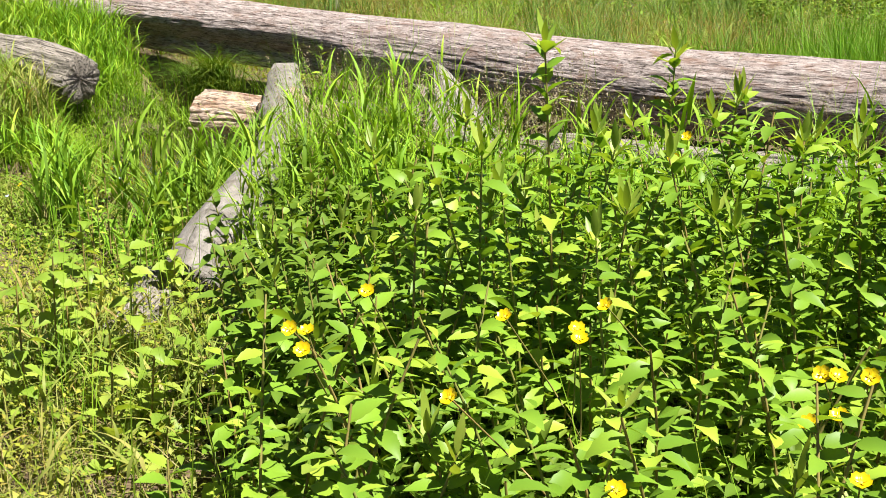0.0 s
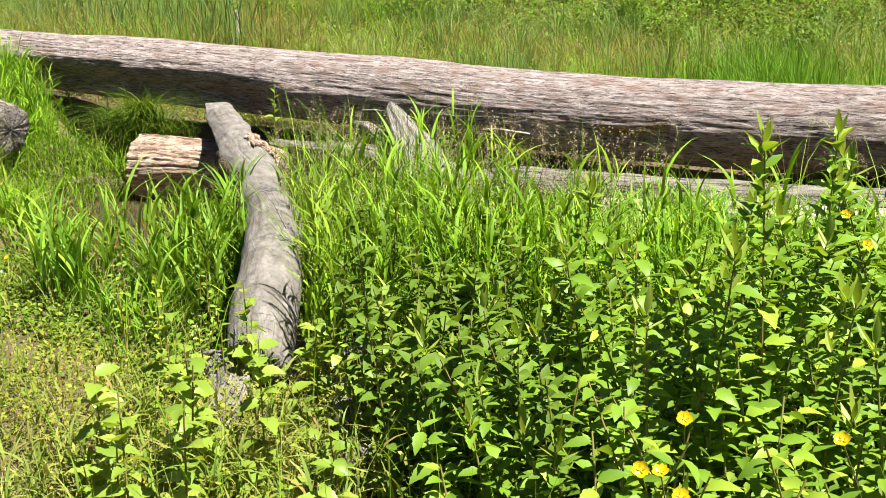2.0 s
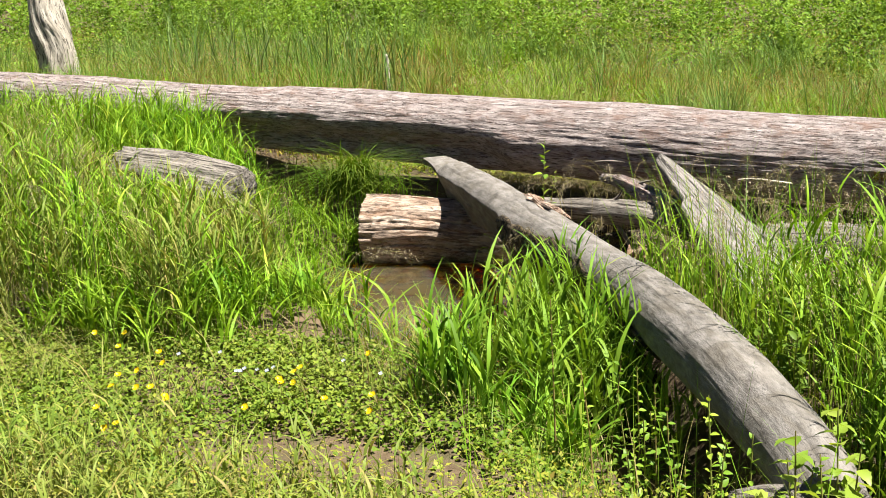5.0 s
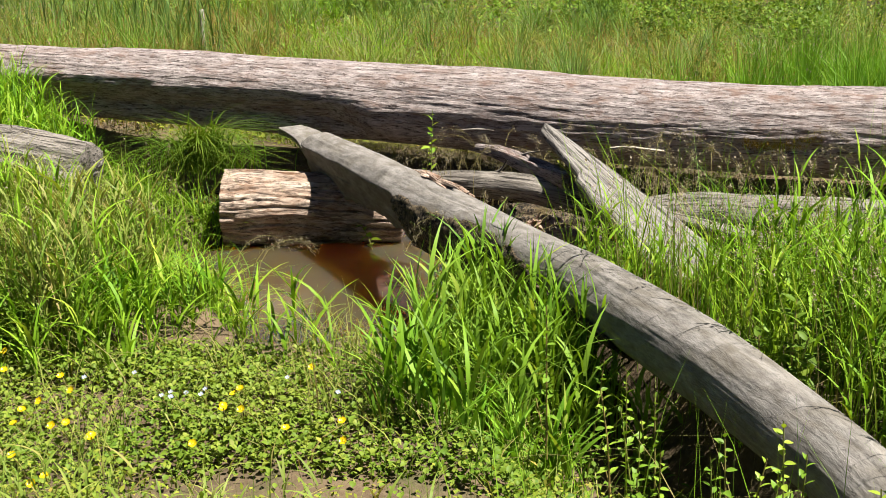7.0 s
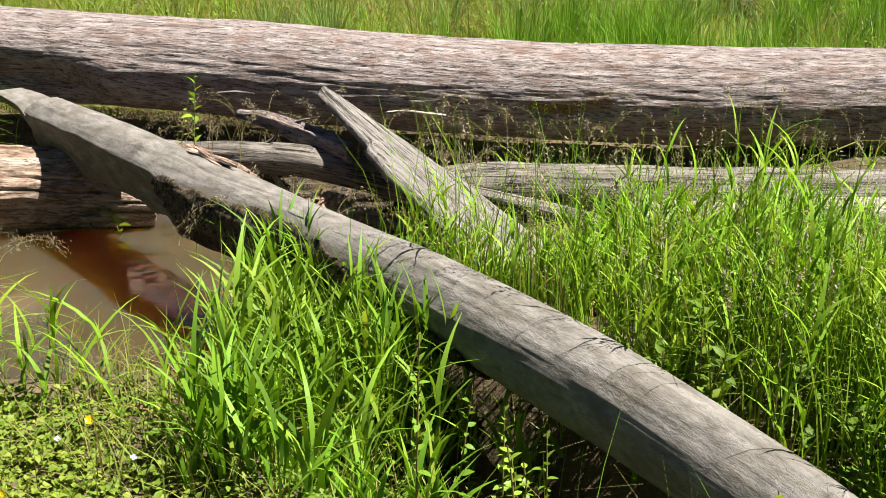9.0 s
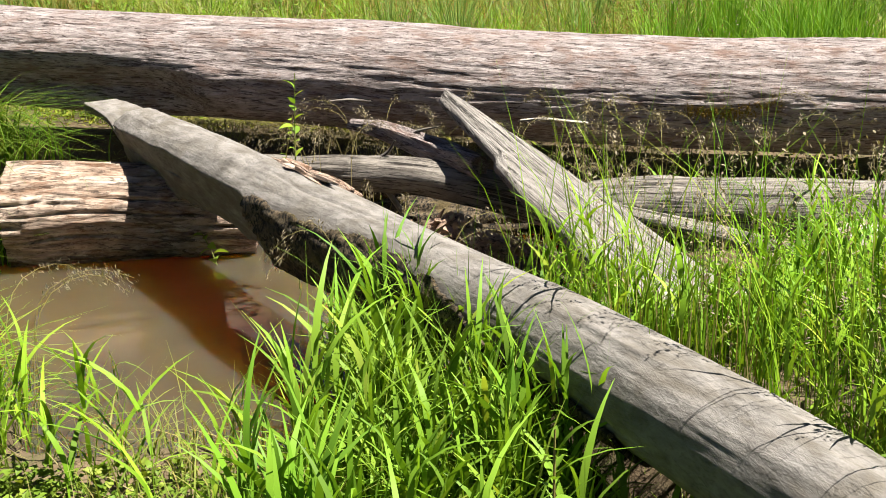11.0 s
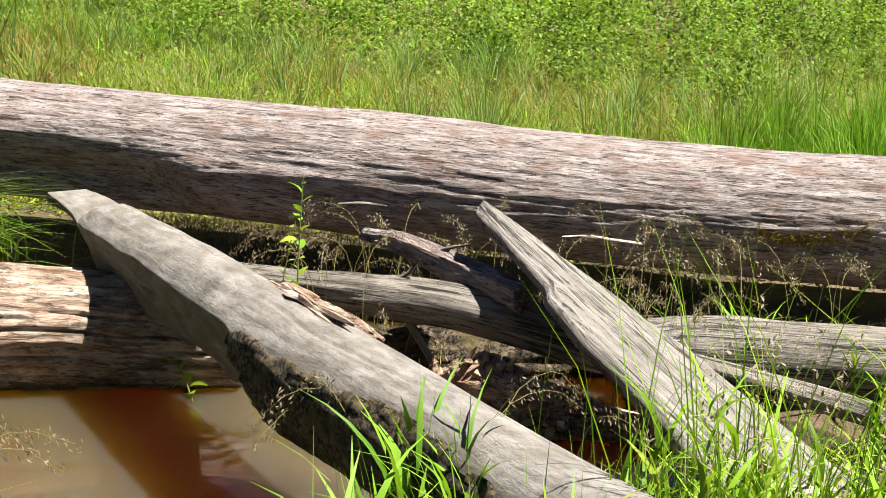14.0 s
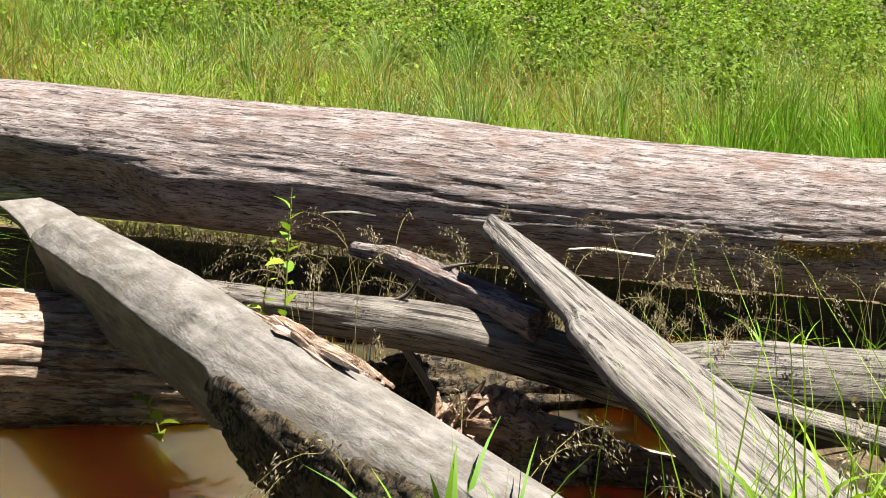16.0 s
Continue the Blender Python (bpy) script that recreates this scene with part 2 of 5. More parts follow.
# ---- mesh helpers ----
def mesh_from(name, verts, faces, mat, grain=None, shade=True):
    """A mesh from arrays: verts (n, 3), faces as an (n, 4) or (n, 3) array."""
    me = bpy.data.meshes.new(name)
    verts = np.asarray(verts, dtype=np.float32)
    faces = np.asarray(faces, dtype=np.int32)
    k = faces.shape[1]
    me.vertices.add(len(verts))
    me.vertices.foreach_set("co", verts.ravel())
    me.loops.add(faces.size)
    me.loops.foreach_set("vertex_index", faces.ravel())
    me.polygons.add(len(faces))
    me.polygons.foreach_set("loop_start", np.arange(0, faces.size, k, dtype=np.int32))
    me.polygons.foreach_set("use_smooth", np.full(len(faces), shade))
    me.update(calc_edges=True)
    if grain is not None:
        at = me.attributes.new("grain", "FLOAT_VECTOR", "POINT")
        at.data.foreach_set("vector", np.asarray(grain, dtype=np.float32).ravel())
    me.materials.append(mat)
    return me


def spline(points, n):
    """Catmull-Rom through rows of numbers, n samples."""
    p = np.array(points, float)
    p = np.vstack([2 * p[0] - p[1], p, 2 * p[-1] - p[-2]])
    t = np.linspace(0, len(p) - 3 - 1e-9, n)
    i = np.floor(t).astype(int)
    f = (t - i)[:, None]
    a, b, c, d = p[i], p[i + 1], p[i + 2], p[i + 3]
    return 0.5 * (2 * b + (c - a) * f + (2 * a - 5 * b + 4 * c - d) * f ** 2 + (3 * b - a - 3 * c + d) * f ** 3)


def tube(axis, n_len, n_round, shape=None, flat=1.0, seed=0, rough=0.02, fibre=0.01, caps=True):
    """A log: axis rows of x, y, z, radius. shape(u, ang, r) may change the radius. Returns verts, faces, grain."""
    s = spline(axis, n_len)
    c, r = s[:, :3], s[:, 3]
    tan = np.gradient(c, axis=0)
    step = np.linalg.norm(tan, axis=1)
    tan /= step[:, None]
    side = np.cross(tan, (0, 0, 1))
    side /= np.linalg.norm(side, axis=1)[:, None]
    up = np.cross(side, tan)
    u = np.concatenate([[0], np.cumsum(np.linalg.norm(np.diff(c, axis=0), axis=1))])
    ang = np.linspace(0, 2 * np.pi, n_round, endpoint=False)
    U, A = np.meshgrid(u, ang, indexing="ij")
    R = np.repeat(r[:, None], n_round, 1)
    ca, sa = np.cos(A), np.sin(A)
    k = 2.2 + seed
    big = fbm(U * 1.5 + ca * 1.3 + 7 * k, sa * 1.3 + 3 * k, 3, seed)
    fib = fbm(U * 2.0 + 11 * k, ca * 9 + sa * 4 + 5, 3, seed + 5) + 0.7 * fbm(U * 3.1 + 2 * k, sa * 11 - ca * 5 + 9, 3, seed + 9)
    R = R * (1 + rough * 4 * big * 0.5) + fibre * fib
    if shape is not None:
        R = shape(U, A, R)
    P = c[:, None, :] + side[:, None, :] * (R * ca)[..., None] * flat + up[:, None, :] * (R * sa)[..., None]
    G = np.stack([U, R * ca, R * sa], -1)
    V = P.reshape(-1, 3)
    G = G.reshape(-1, 3)
    i = np.arange(n_len - 1)[:, None] * n_round
    j = np.arange(n_round)[None, :]
    jn = (j + 1) % n_round
    F = np.stack([i + j, i + jn, i + n_round + jn, i + n_round + j], -1).reshape(-1, 4)
    if caps:
        for end, row in ((0, 0), (1, n_len - 1)):
            ring = np.arange(n_round) + row * n_round
            prev = ring
            for q in (0.66, 0.33, 0.04):
                pts = c[row] + (V[ring] - c[row]) * q + (tan[row] * (0.012 * vnoise(np.arange(n_round) * 0.9, np.full(n_round, q * 9), seed)[:, None]))
                idx = len(V) + np.arange(n_round)
                V = np.vstack([V, pts])
                G = np.vstack([G, G[ring] * (0.4, q, q)])
                quad = np.stack([prev, np.roll(prev, -1), np.roll(idx, -1), idx], -1)
                F = np.vstack([F, quad if end else quad[:, ::-1]])
                prev = idx
    return V, F, G


def thing(name, me, label, category, kind="", group=""):
    return tagged(new(name, me), label, category, group, kind)


def part_of(parent, name, me, label="", m=None):
    ob = new(name, me)
    ob.parent = parent
    if m is not None:
        ob.matrix_basis = m
    if label:
        ob["label"] = label
    return ob


# ---- ground ----
def pond_d(x, y):
    """1 at the pond's shore, less over the water."""
    d = np.hypot((x - 0.55) / 1.75, (y + 1.55) / 1.28)
    d = np.minimum(d, 0.15 + np.hypot((x - 0.40) / 0.55, (y + 2.66) / 0.66))
    return d + 0.14 * vnoise(x * 1.6 + 3, y * 1.6, 4)


def ground_z(x, y):
    x, y = np.asarray(x, float), np.asarray(y, float)
    bank = 0.30 + 0.16 * smooth(-0.6, -2.2, x) + 0.10 * smooth(-5.0, -7.5, y) + 0.06 * smooth(3.2, 4.6, x) * smooth(-3, -5, y)
    bank = bank - 0.20 * smooth(1.2, 2.6, x) * smooth(-3.4, -2.4, y) * (1 - smooth(4.5, 6, x))
    far = 0.22 - 0.10 * smooth(-1, 3, x) + 0.26 * smooth(-0.5, -3, x) + 0.05 * np.clip(y - 1.0, 0, 60)
    bank = bank + (far - bank) * smooth(-0.9, 0.7, y)
    mound = np.clip(0.26 - 0.06 * x, 0.05, 0.40) - 0.05
    under = smooth(-2.4, -1.7, x) * smooth(4.6, 3.4, x)
    shelf = -0.06 + (mound + 0.06) * smooth(0.02, 0.34, y - 0.22 * smooth(0.1, -0.4, x) + 0.06 * vnoise(x * 3, y * 2, 6))
    bank = bank + (shelf - bank) * under * smooth(-0.95, -0.6, y) * smooth(0.85, 0.60, y)
    lx = -0.1 + 0.60 * (-y - 0.62)
    ditch = smooth(lx - 0.85, lx - 0.40, x) * smooth(lx + 0.35, lx + 0.05, x) * smooth(-2.2, -3.0, y) * smooth(-5.0, -4.5, y)
    bank = bank - 0.30 * ditch
    d = pond_d(x, y)
    pond = smooth(0.78, 1.22, d)
    z = -0.16 + (bank + 0.16) * pond
    return z + 0.035 * fbm(x * 1.3, y * 1.3, 3, 2) * pond + 0.012 * fbm(x * 6, y * 6, 2, 8) * pond


def build_ground():
    gx = np.concatenate([-np.geomspace(250, 7.2, 30), np.arange(-7, 8.01, 0.06), np.geomspace(8.2, 250, 30)])
    gy = np.concatenate([-np.geomspace(250, 10.2, 24), np.arange(-10, 7.01, 0.06), np.geomspace(7.2, 300, 40)])
    X, Y = np.meshgrid(gx, gy, indexing="ij")
    Z = ground_z(X, np.minimum(Y, 30))
    V = np.stack([X, Y, Z], -1).reshape(-1, 3)
    ny = len(gy)
    i, j = np.meshgrid(np.arange(len(gx) - 1), np.arange(ny - 1), indexing="ij")
    a = (i * ny + j).ravel()
    F = np.stack([a, a + ny, a + ny + 1, a + 1], -1)
    thing("ground", mesh_from("ground", V, F, M_SOIL), "bare brown soil bank of a marshy clearing", "ground", "structure")


build_ground()


def build_water():
    n = 96
    a = np.linspace(0, 2 * np.pi, n, endpoint=False)
    V = [(0.55, -1.5, 0.0)]
    for q in (0.5, 1.0):
        V += [(0.55 + 2.9 * q * math.cos(t), -1.5 + 2.2 * q * math.sin(t), 0.0) for t in a]
    tri = [(0, 1 + i, 1 + (i + 1) % n) for i in range(n)]
    bm = bmesh.new()
    vs = [bm.verts.new(v) for v in V]
    for t in tri:
        bm.faces.new([vs[k] for k in t])
    for i in range(n):
        k = (i + 1) % n
        bm.faces.new([vs[1 + i], vs[1 + n + i], vs[1 + n + k], vs[1 + k]])
    me = bpy.data.meshes.new("water")
    bm.to_mesh(me)
    bm.free()
    me.materials.append(M_WATER)
    thing("water", me, "still muddy brown pond water", "water", "structure")


build_water()


# ---- logs ----
def main_log():
    axis = [(-6.6, 0.75, 1.00, 0.21), (-4.4, 0.55, 0.94, 0.22), (-2.4, 0.42, 0.795, 0.24), (-1.2, 0.36, 0.725, 0.258), (0.0, 0.33, 0.642, 0.262), (1.2, 0.32, 0.540, 0.278),
            (2.4, 0.32, 0.463, 0.286), (3.6, 0.30, 0.42, 0.30), (5.2, 0.25, 0.40, 0.31), (7.2, 0.2, 0.40, 0.31), (9.0, 0.1, 0.42, 0.31)]

    def shape(U, A, R):
        x = U - 6.62
        sn = np.sin(A)
        edge = x + 0.10 * (sn + 0.5) ** 2 - 0.03
        hollow = smooth(-2.7, -2.2, x + 0.05 * sn) * smooth(0.12, -0.34, edge) * smooth(0.36, -0.50, sn + 0.10 * vnoise(x * 5, A, 2)) * smooth(-0.97, -0.75, sn) * (np.cos(A) > 0)
        R = R - 0.115 * hollow
        broken = smooth(-1.80, -1.92, x + 0.06 * vnoise(A * 5, x * 0, 4))
        R = R * (1 - 0.04 * broken)
        swell = 0.030 * np.exp(-((x - 0.04) / 0.13) ** 2) * smooth(0.42, 0.05, sn) * smooth(-0.8, -0.3, sn) + 0.02 * np.exp(-((x - 0.9) / 0.5) ** 2) * smooth(0, 1, sn)
        crack = np.exp(-((x - 2.72) / 0.24) ** 2 - ((sn + 0.22 + 0.08 * vnoise(x * 9, x, 3)) / 0.09) ** 2)
        split = np.abs(vnoise(x * 4.5 + 0.6 * vnoise(x * 9, A * 7, 31), A * 15, 32))
        relief = 0.006 * fbm(x * 5, A * 13, 3, 33) - 0.004 * smooth(0.16, 0.0, split) * smooth(-0.3, 0.3, vnoise(x * 2.2, A * 4, 34))
        return R + swell - 0.035 * crack + relief
    V, F, G = tube(axis, 1150, 290, shape, 1.0, 1, 0.014, 0.009)
    log = thing("fallen_log", mesh_from("fallen_log", V, F, M_LOG, G), "huge weathered grey-brown fallen log with fissured barkless wood", "log", group="drift logs")
    x = rng.uniform(2.45, 2.95, 700)
    dz = rng.normal(0, 0.018, 700) + 0.03 * np.sin(x * 9)
    tuft = blades("moss", x, 0.045 - 0.02 * rng.uniform(0, 1, 700), rng.uniform(.012, .035, 700), rng.uniform(.004, .009, 700), rng.uniform(.3, 1.4, 700), M_MOSS, "", z=0.425 + dz - 0.03 * (x - 2.45), seg=2, az=rng.uniform(3.5, 5.9, 700), kind="")
    tuft.parent = log
    tuft["label"] = "dry ochre moss in a crack"
    for key in ("category", "kind"):
        if key in tuft:
            del tuft[key]
    return log


def shell(V, F, G, axis_pts, mask, lift, mat, name, parent, label):
    """The faces of a log for which mask(grain rows) holds, lifted off as a layer of bark."""
    gc = G[F].mean(1)
    keep = mask(gc)
    f = F[keep]
    boss = np.arange(len(V))
    for _ in range(400):
        low = boss[f].min(1)
        nxt = boss.copy()
        for c in range(4):
            np.minimum.at(nxt, f[:, c], low)
        nxt = nxt[nxt]
        if (nxt == boss).all():
            break
        boss = nxt
    ids, cnt = np.unique(boss[f[:, 0]], return_counts=True)
    f = f[boss[f[:, 0]] == ids[np.argmax(cnt)]]
    used, inv = np.unique(f, return_inverse=True)
    c = axis_pts
    P = V[used]
    d = P[:, None, :] - c[None, ::6, :]
    near = c[::6][np.argmin((d ** 2).sum(-1), 1)]
    out = P - near
    out /= np.linalg.norm(out, axis=1)[:, None]
    k = lift * (1 + 1.3 * fbm(G[used, 0] * 14, np.arctan2(G[used, 2], G[used, 1]) * 7, 3, 31))
    me = mesh_from(name, P + out * k[:, None], inv.reshape(-1, 4), mat, G[used])
    ob = part_of(parent, name, me, label)
    sol = ob.modifiers.new("thick", "SOLIDIFY")
    sol.thickness = lift * 1.6
    return ob


def log_b():
    axis = [(-0.44, -0.19, 0.545, 0.085), (-0.32, -0.36, 0.545, 0.105), (-0.22, -0.52, 0.535, 0.115), (-0.14, -0.63, 0.470, 0.150), (-0.03, -0.77, 0.44, 0.168), (0.30, -1.22, 0.435, 0.176), (0.65, -1.74, 0.44, 0.168), (1.08, -2.36, 0.448, 0.15),
            (1.36, -2.80, 0.46, 0.139), (1.61, -3.18, 0.472, 0.133), (1.96, -3.84, 0.482, 0.13), (2.22, -4.40, 0.475, 0.122), (2.34, -4.66, 0.45, 0.115), (2.42, -4.84, 0.41, 0.10)]

    def shape(U, A, R):
        ca, sn = np.cos(A), np.sin(A)
        plane = 0.078 + 0.015 * smooth(0.6, 1.6, U) + 0.25 * smooth(1.9, 2.35, U) + 0.006 * vnoise(U * 7, A * 2, 6)
        den = 0.92 * ca - 0.39 * sn
        R = np.where(den > 0.05, np.minimum(R, plane / np.maximum(den, 0.05)), R)
        under = 0.125 + 0.028 * vnoise(U * 8, A * 2, 9) + 0.014 * vnoise(U * 23, A, 4) + 0.3 * smooth(1.9, 2.3, U)
        R = np.where(sn < 0, np.minimum(R, under / np.maximum(-sn, 1e-3)), R)
        away = 0.115 + 0.02 * vnoise(U * 6, A * 2, 14) + 0.3 * smooth(2.06, 2.15, U + 0.05 * vnoise(A * 9, U * 2, 15))
        den = -0.97 * ca + 0.22 * sn
        R = np.where(den > 0.05, np.minimum(R, away / np.maximum(den, 0.05)), R)
        for a0, u0, u1 in ((1.75, 0.75, 1.5), (2.05, 1.25, 2.0), (1.35, 1.9, 2.8), (1.9, 2.6, 3.6)):
            line = a0 + 0.10 * np.sin(U * 5 + a0 * 9) + 0.04 * vnoise(U * 9, U * 0 + a0, 7)
            R = R - 0.006 * np.exp(-((A - line) / 0.035) ** 2) * smooth(u0, u0 + 0.1, U) * smooth(u1, u1 - 0.1, U)
        tongue = smooth(0.52, 0.44, U + 0.05 * vnoise(A * 3, U * 4, 8))
        R = np.where(tongue > 0, np.minimum(R, R + (0.024 / np.maximum(np.abs(sn), 0.05) - R) * tongue), R)
        knot = 0.012 * np.exp(-((U - 1.72) / 0.05) ** 2 - ((A - 1.2) / 0.25) ** 2)
        return R + knot - 0.012 * np.exp(-((U - 1.80) / 0.03) ** 2 - ((A - 1.25) / 0.3) ** 2)
    V, F, G = tube(axis, 460, 170, shape, 1.0, 3, 0.045, 0.003)
    log = thing("smooth_log", mesh_from("smooth_log", V, F, M_SMOOTH, G), "smooth bleached grey log lying from the bank across the pond", "log", group="drift logs")
    ax = spline(axis, 460)[:, :3]

    def lower_side(g):
        a = np.arctan2(g[:, 2], g[:, 1])
        edge = 0.70 + 0.20 * vnoise(g[:, 0] * 4, a * 1.2, 12) + 0.10 * vnoise(g[:, 0] * 13, a * 2, 13) - 0.9 * smooth(2.9, 3.9, g[:, 0])
        ends = smooth(2.0, 2.2, g[:, 0] + 0.15 * vnoise(a * 4, g[:, 0] * 3, 3)) * smooth(4.2, 3.8, g[:, 0])
        return (a < edge) & (a > -2.6) & (ends > 0.5)
    shell(V, F, G, ax, lower_side, 0.007, M_BARK, "bark", log, "dark flaking bark on the underside")

    r = np.random.default_rng(44)
    k = np.array([int(np.argmin(np.abs(ax[:, 1] - v))) for v in r.uniform(-2.02, -1.70, 90)])
    along = ax[k + 4] - ax[k]
    along /= np.linalg.norm(along, axis=1)[:, None]
    side = np.cross(along, (0, 0, 1))
    a = r.uniform(1.7, 2.7, 90)
    out = side * np.cos(a)[:, None] + np.array((0, 0, 1)) * np.sin(a)[:, None]
    shards("torn_layer", ax[k] + out * r.uniform(.158, .186, 90)[:, None], along + r.normal(0, .06, (90, 3)) + out * r.uniform(-.05, .08, 90)[:, None], out,
           r.uniform(.07, .20, 90), r.uniform(.008, .026, 90), r.uniform(.004, .011, 90), M_STUMP, log, "splintered torn layer of pinkish wood")
    return log


def stump():
    axis = [(-0.66, -0.92, 0.205, 0.245), (-0.35, -0.87, 0.195, 0.225), (-0.05, -0.83, 0.18, 0.215), (0.22, -0.80, 0.165, 0.205), (0.40, -0.77, 0.14, 0.185)]

    def shape(U, A, R):
        layer = np.abs(((A * 3.4 + 0.5 * vnoise(U * 3, A * 2, 5)) % 1.0) - 0.5)
        return R - 0.018 * smooth(0.12, 0.0, layer) + 0.010 * fbm(U * 6 + 2, A * 22, 3, 41) * (0.5 + 0.5 * vnoise(U * 5 + 3, A * 5, 8)) - 0.02 * smooth(0.12, 0.0, U) * (1 + vnoise(A * 6, U, 2))
    V, F, G = tube(axis, 170, 190, shape, 1.0, 6, 0.03, 0.016)
    return thing("rotten_log", mesh_from("rotten_log", V, F, M_STUMP, G), "short rotten pinkish log half sunk in the pond", "log", group="drift logs")


def plain_log(name, axis, mat, label, n=80, k=40, flat=1.0, seed=0, rough=0.03, fibre=0.008):
    V, F, G = tube(axis, n, k, None, flat, seed, rough, fibre)
    return thing(name, mesh_from(name, V, F, mat, G), label, "log", group="drift logs")


def shards(name, P, T, N, L, W, H, mat, parent, label):
    """Splinters of wood as tapered prisms: places, ways along, ways outwards and sizes."""
    V, F, G = [], [], []
    for i in range(len(P)):
        t = T[i] / np.linalg.norm(T[i])
        across = np.cross(t, N[i])
        across /= np.linalg.norm(across)
        out = np.cross(across, t)
        for q, wide in ((0, .8), (.5, 1), (1, .25)):
            c = P[i] + t * L[i] * (q - .4)
            w, h = W[i] * wide, H[i]
            V += [c - across * w - out * h, c + across * w - out * h, c + across * w * .7 + out * h * wide, c - across * w * .7 + out * h * wide]
            G += [(L[i] * q + i, j * .012 + i * .1, i * .07) for j in range(4)]
        o = i * 12
        for z in (0, 4):
            F += [(o + z + j, o + z + (j + 1) % 4, o + z + 4 + (j + 1) % 4, o + z + 4 + j) for j in range(4)]
        F += [(o + 3, o + 2, o + 1, o), (o + 8, o + 9, o + 10, o + 11)]
    return part_of(parent, name, mesh_from(name, V, F, mat, G, False), label)


def crumbs(log):
    """Crumbled cubes and flakes of decayed wood heaped on the log."""
    r = np.random.default_rng(45)
    n = 330
    x = r.uniform(1.10, 1.62, n)
    q = r.normal(0, .5, n)
    y = -1.10 - 0.30 * (x - 1.2) + 0.10 * q
    top = 0.11 * np.exp(-((x - 1.28) / 0.16) ** 2) + 0.12
    P = np.stack([x, y, top * np.clip(1 - q ** 2 * .6, 0, 1) * r.uniform(.3, 1, n)], -1)
    T = r.normal(0, 1, (n, 3)) * (1, .7, .8)
    N = r.normal(0, .5, (n, 3)) + (0, -.3, 1)
    heap = shards("crumbled_wood", P, T, N, r.uniform(.03, .10, n), r.uniform(.008, .026, n), r.uniform(.006, .018, n), M_DECAY, log, "crumbled reddish-brown wood cubes and flakes")
    heap["kind"] = "stuff"


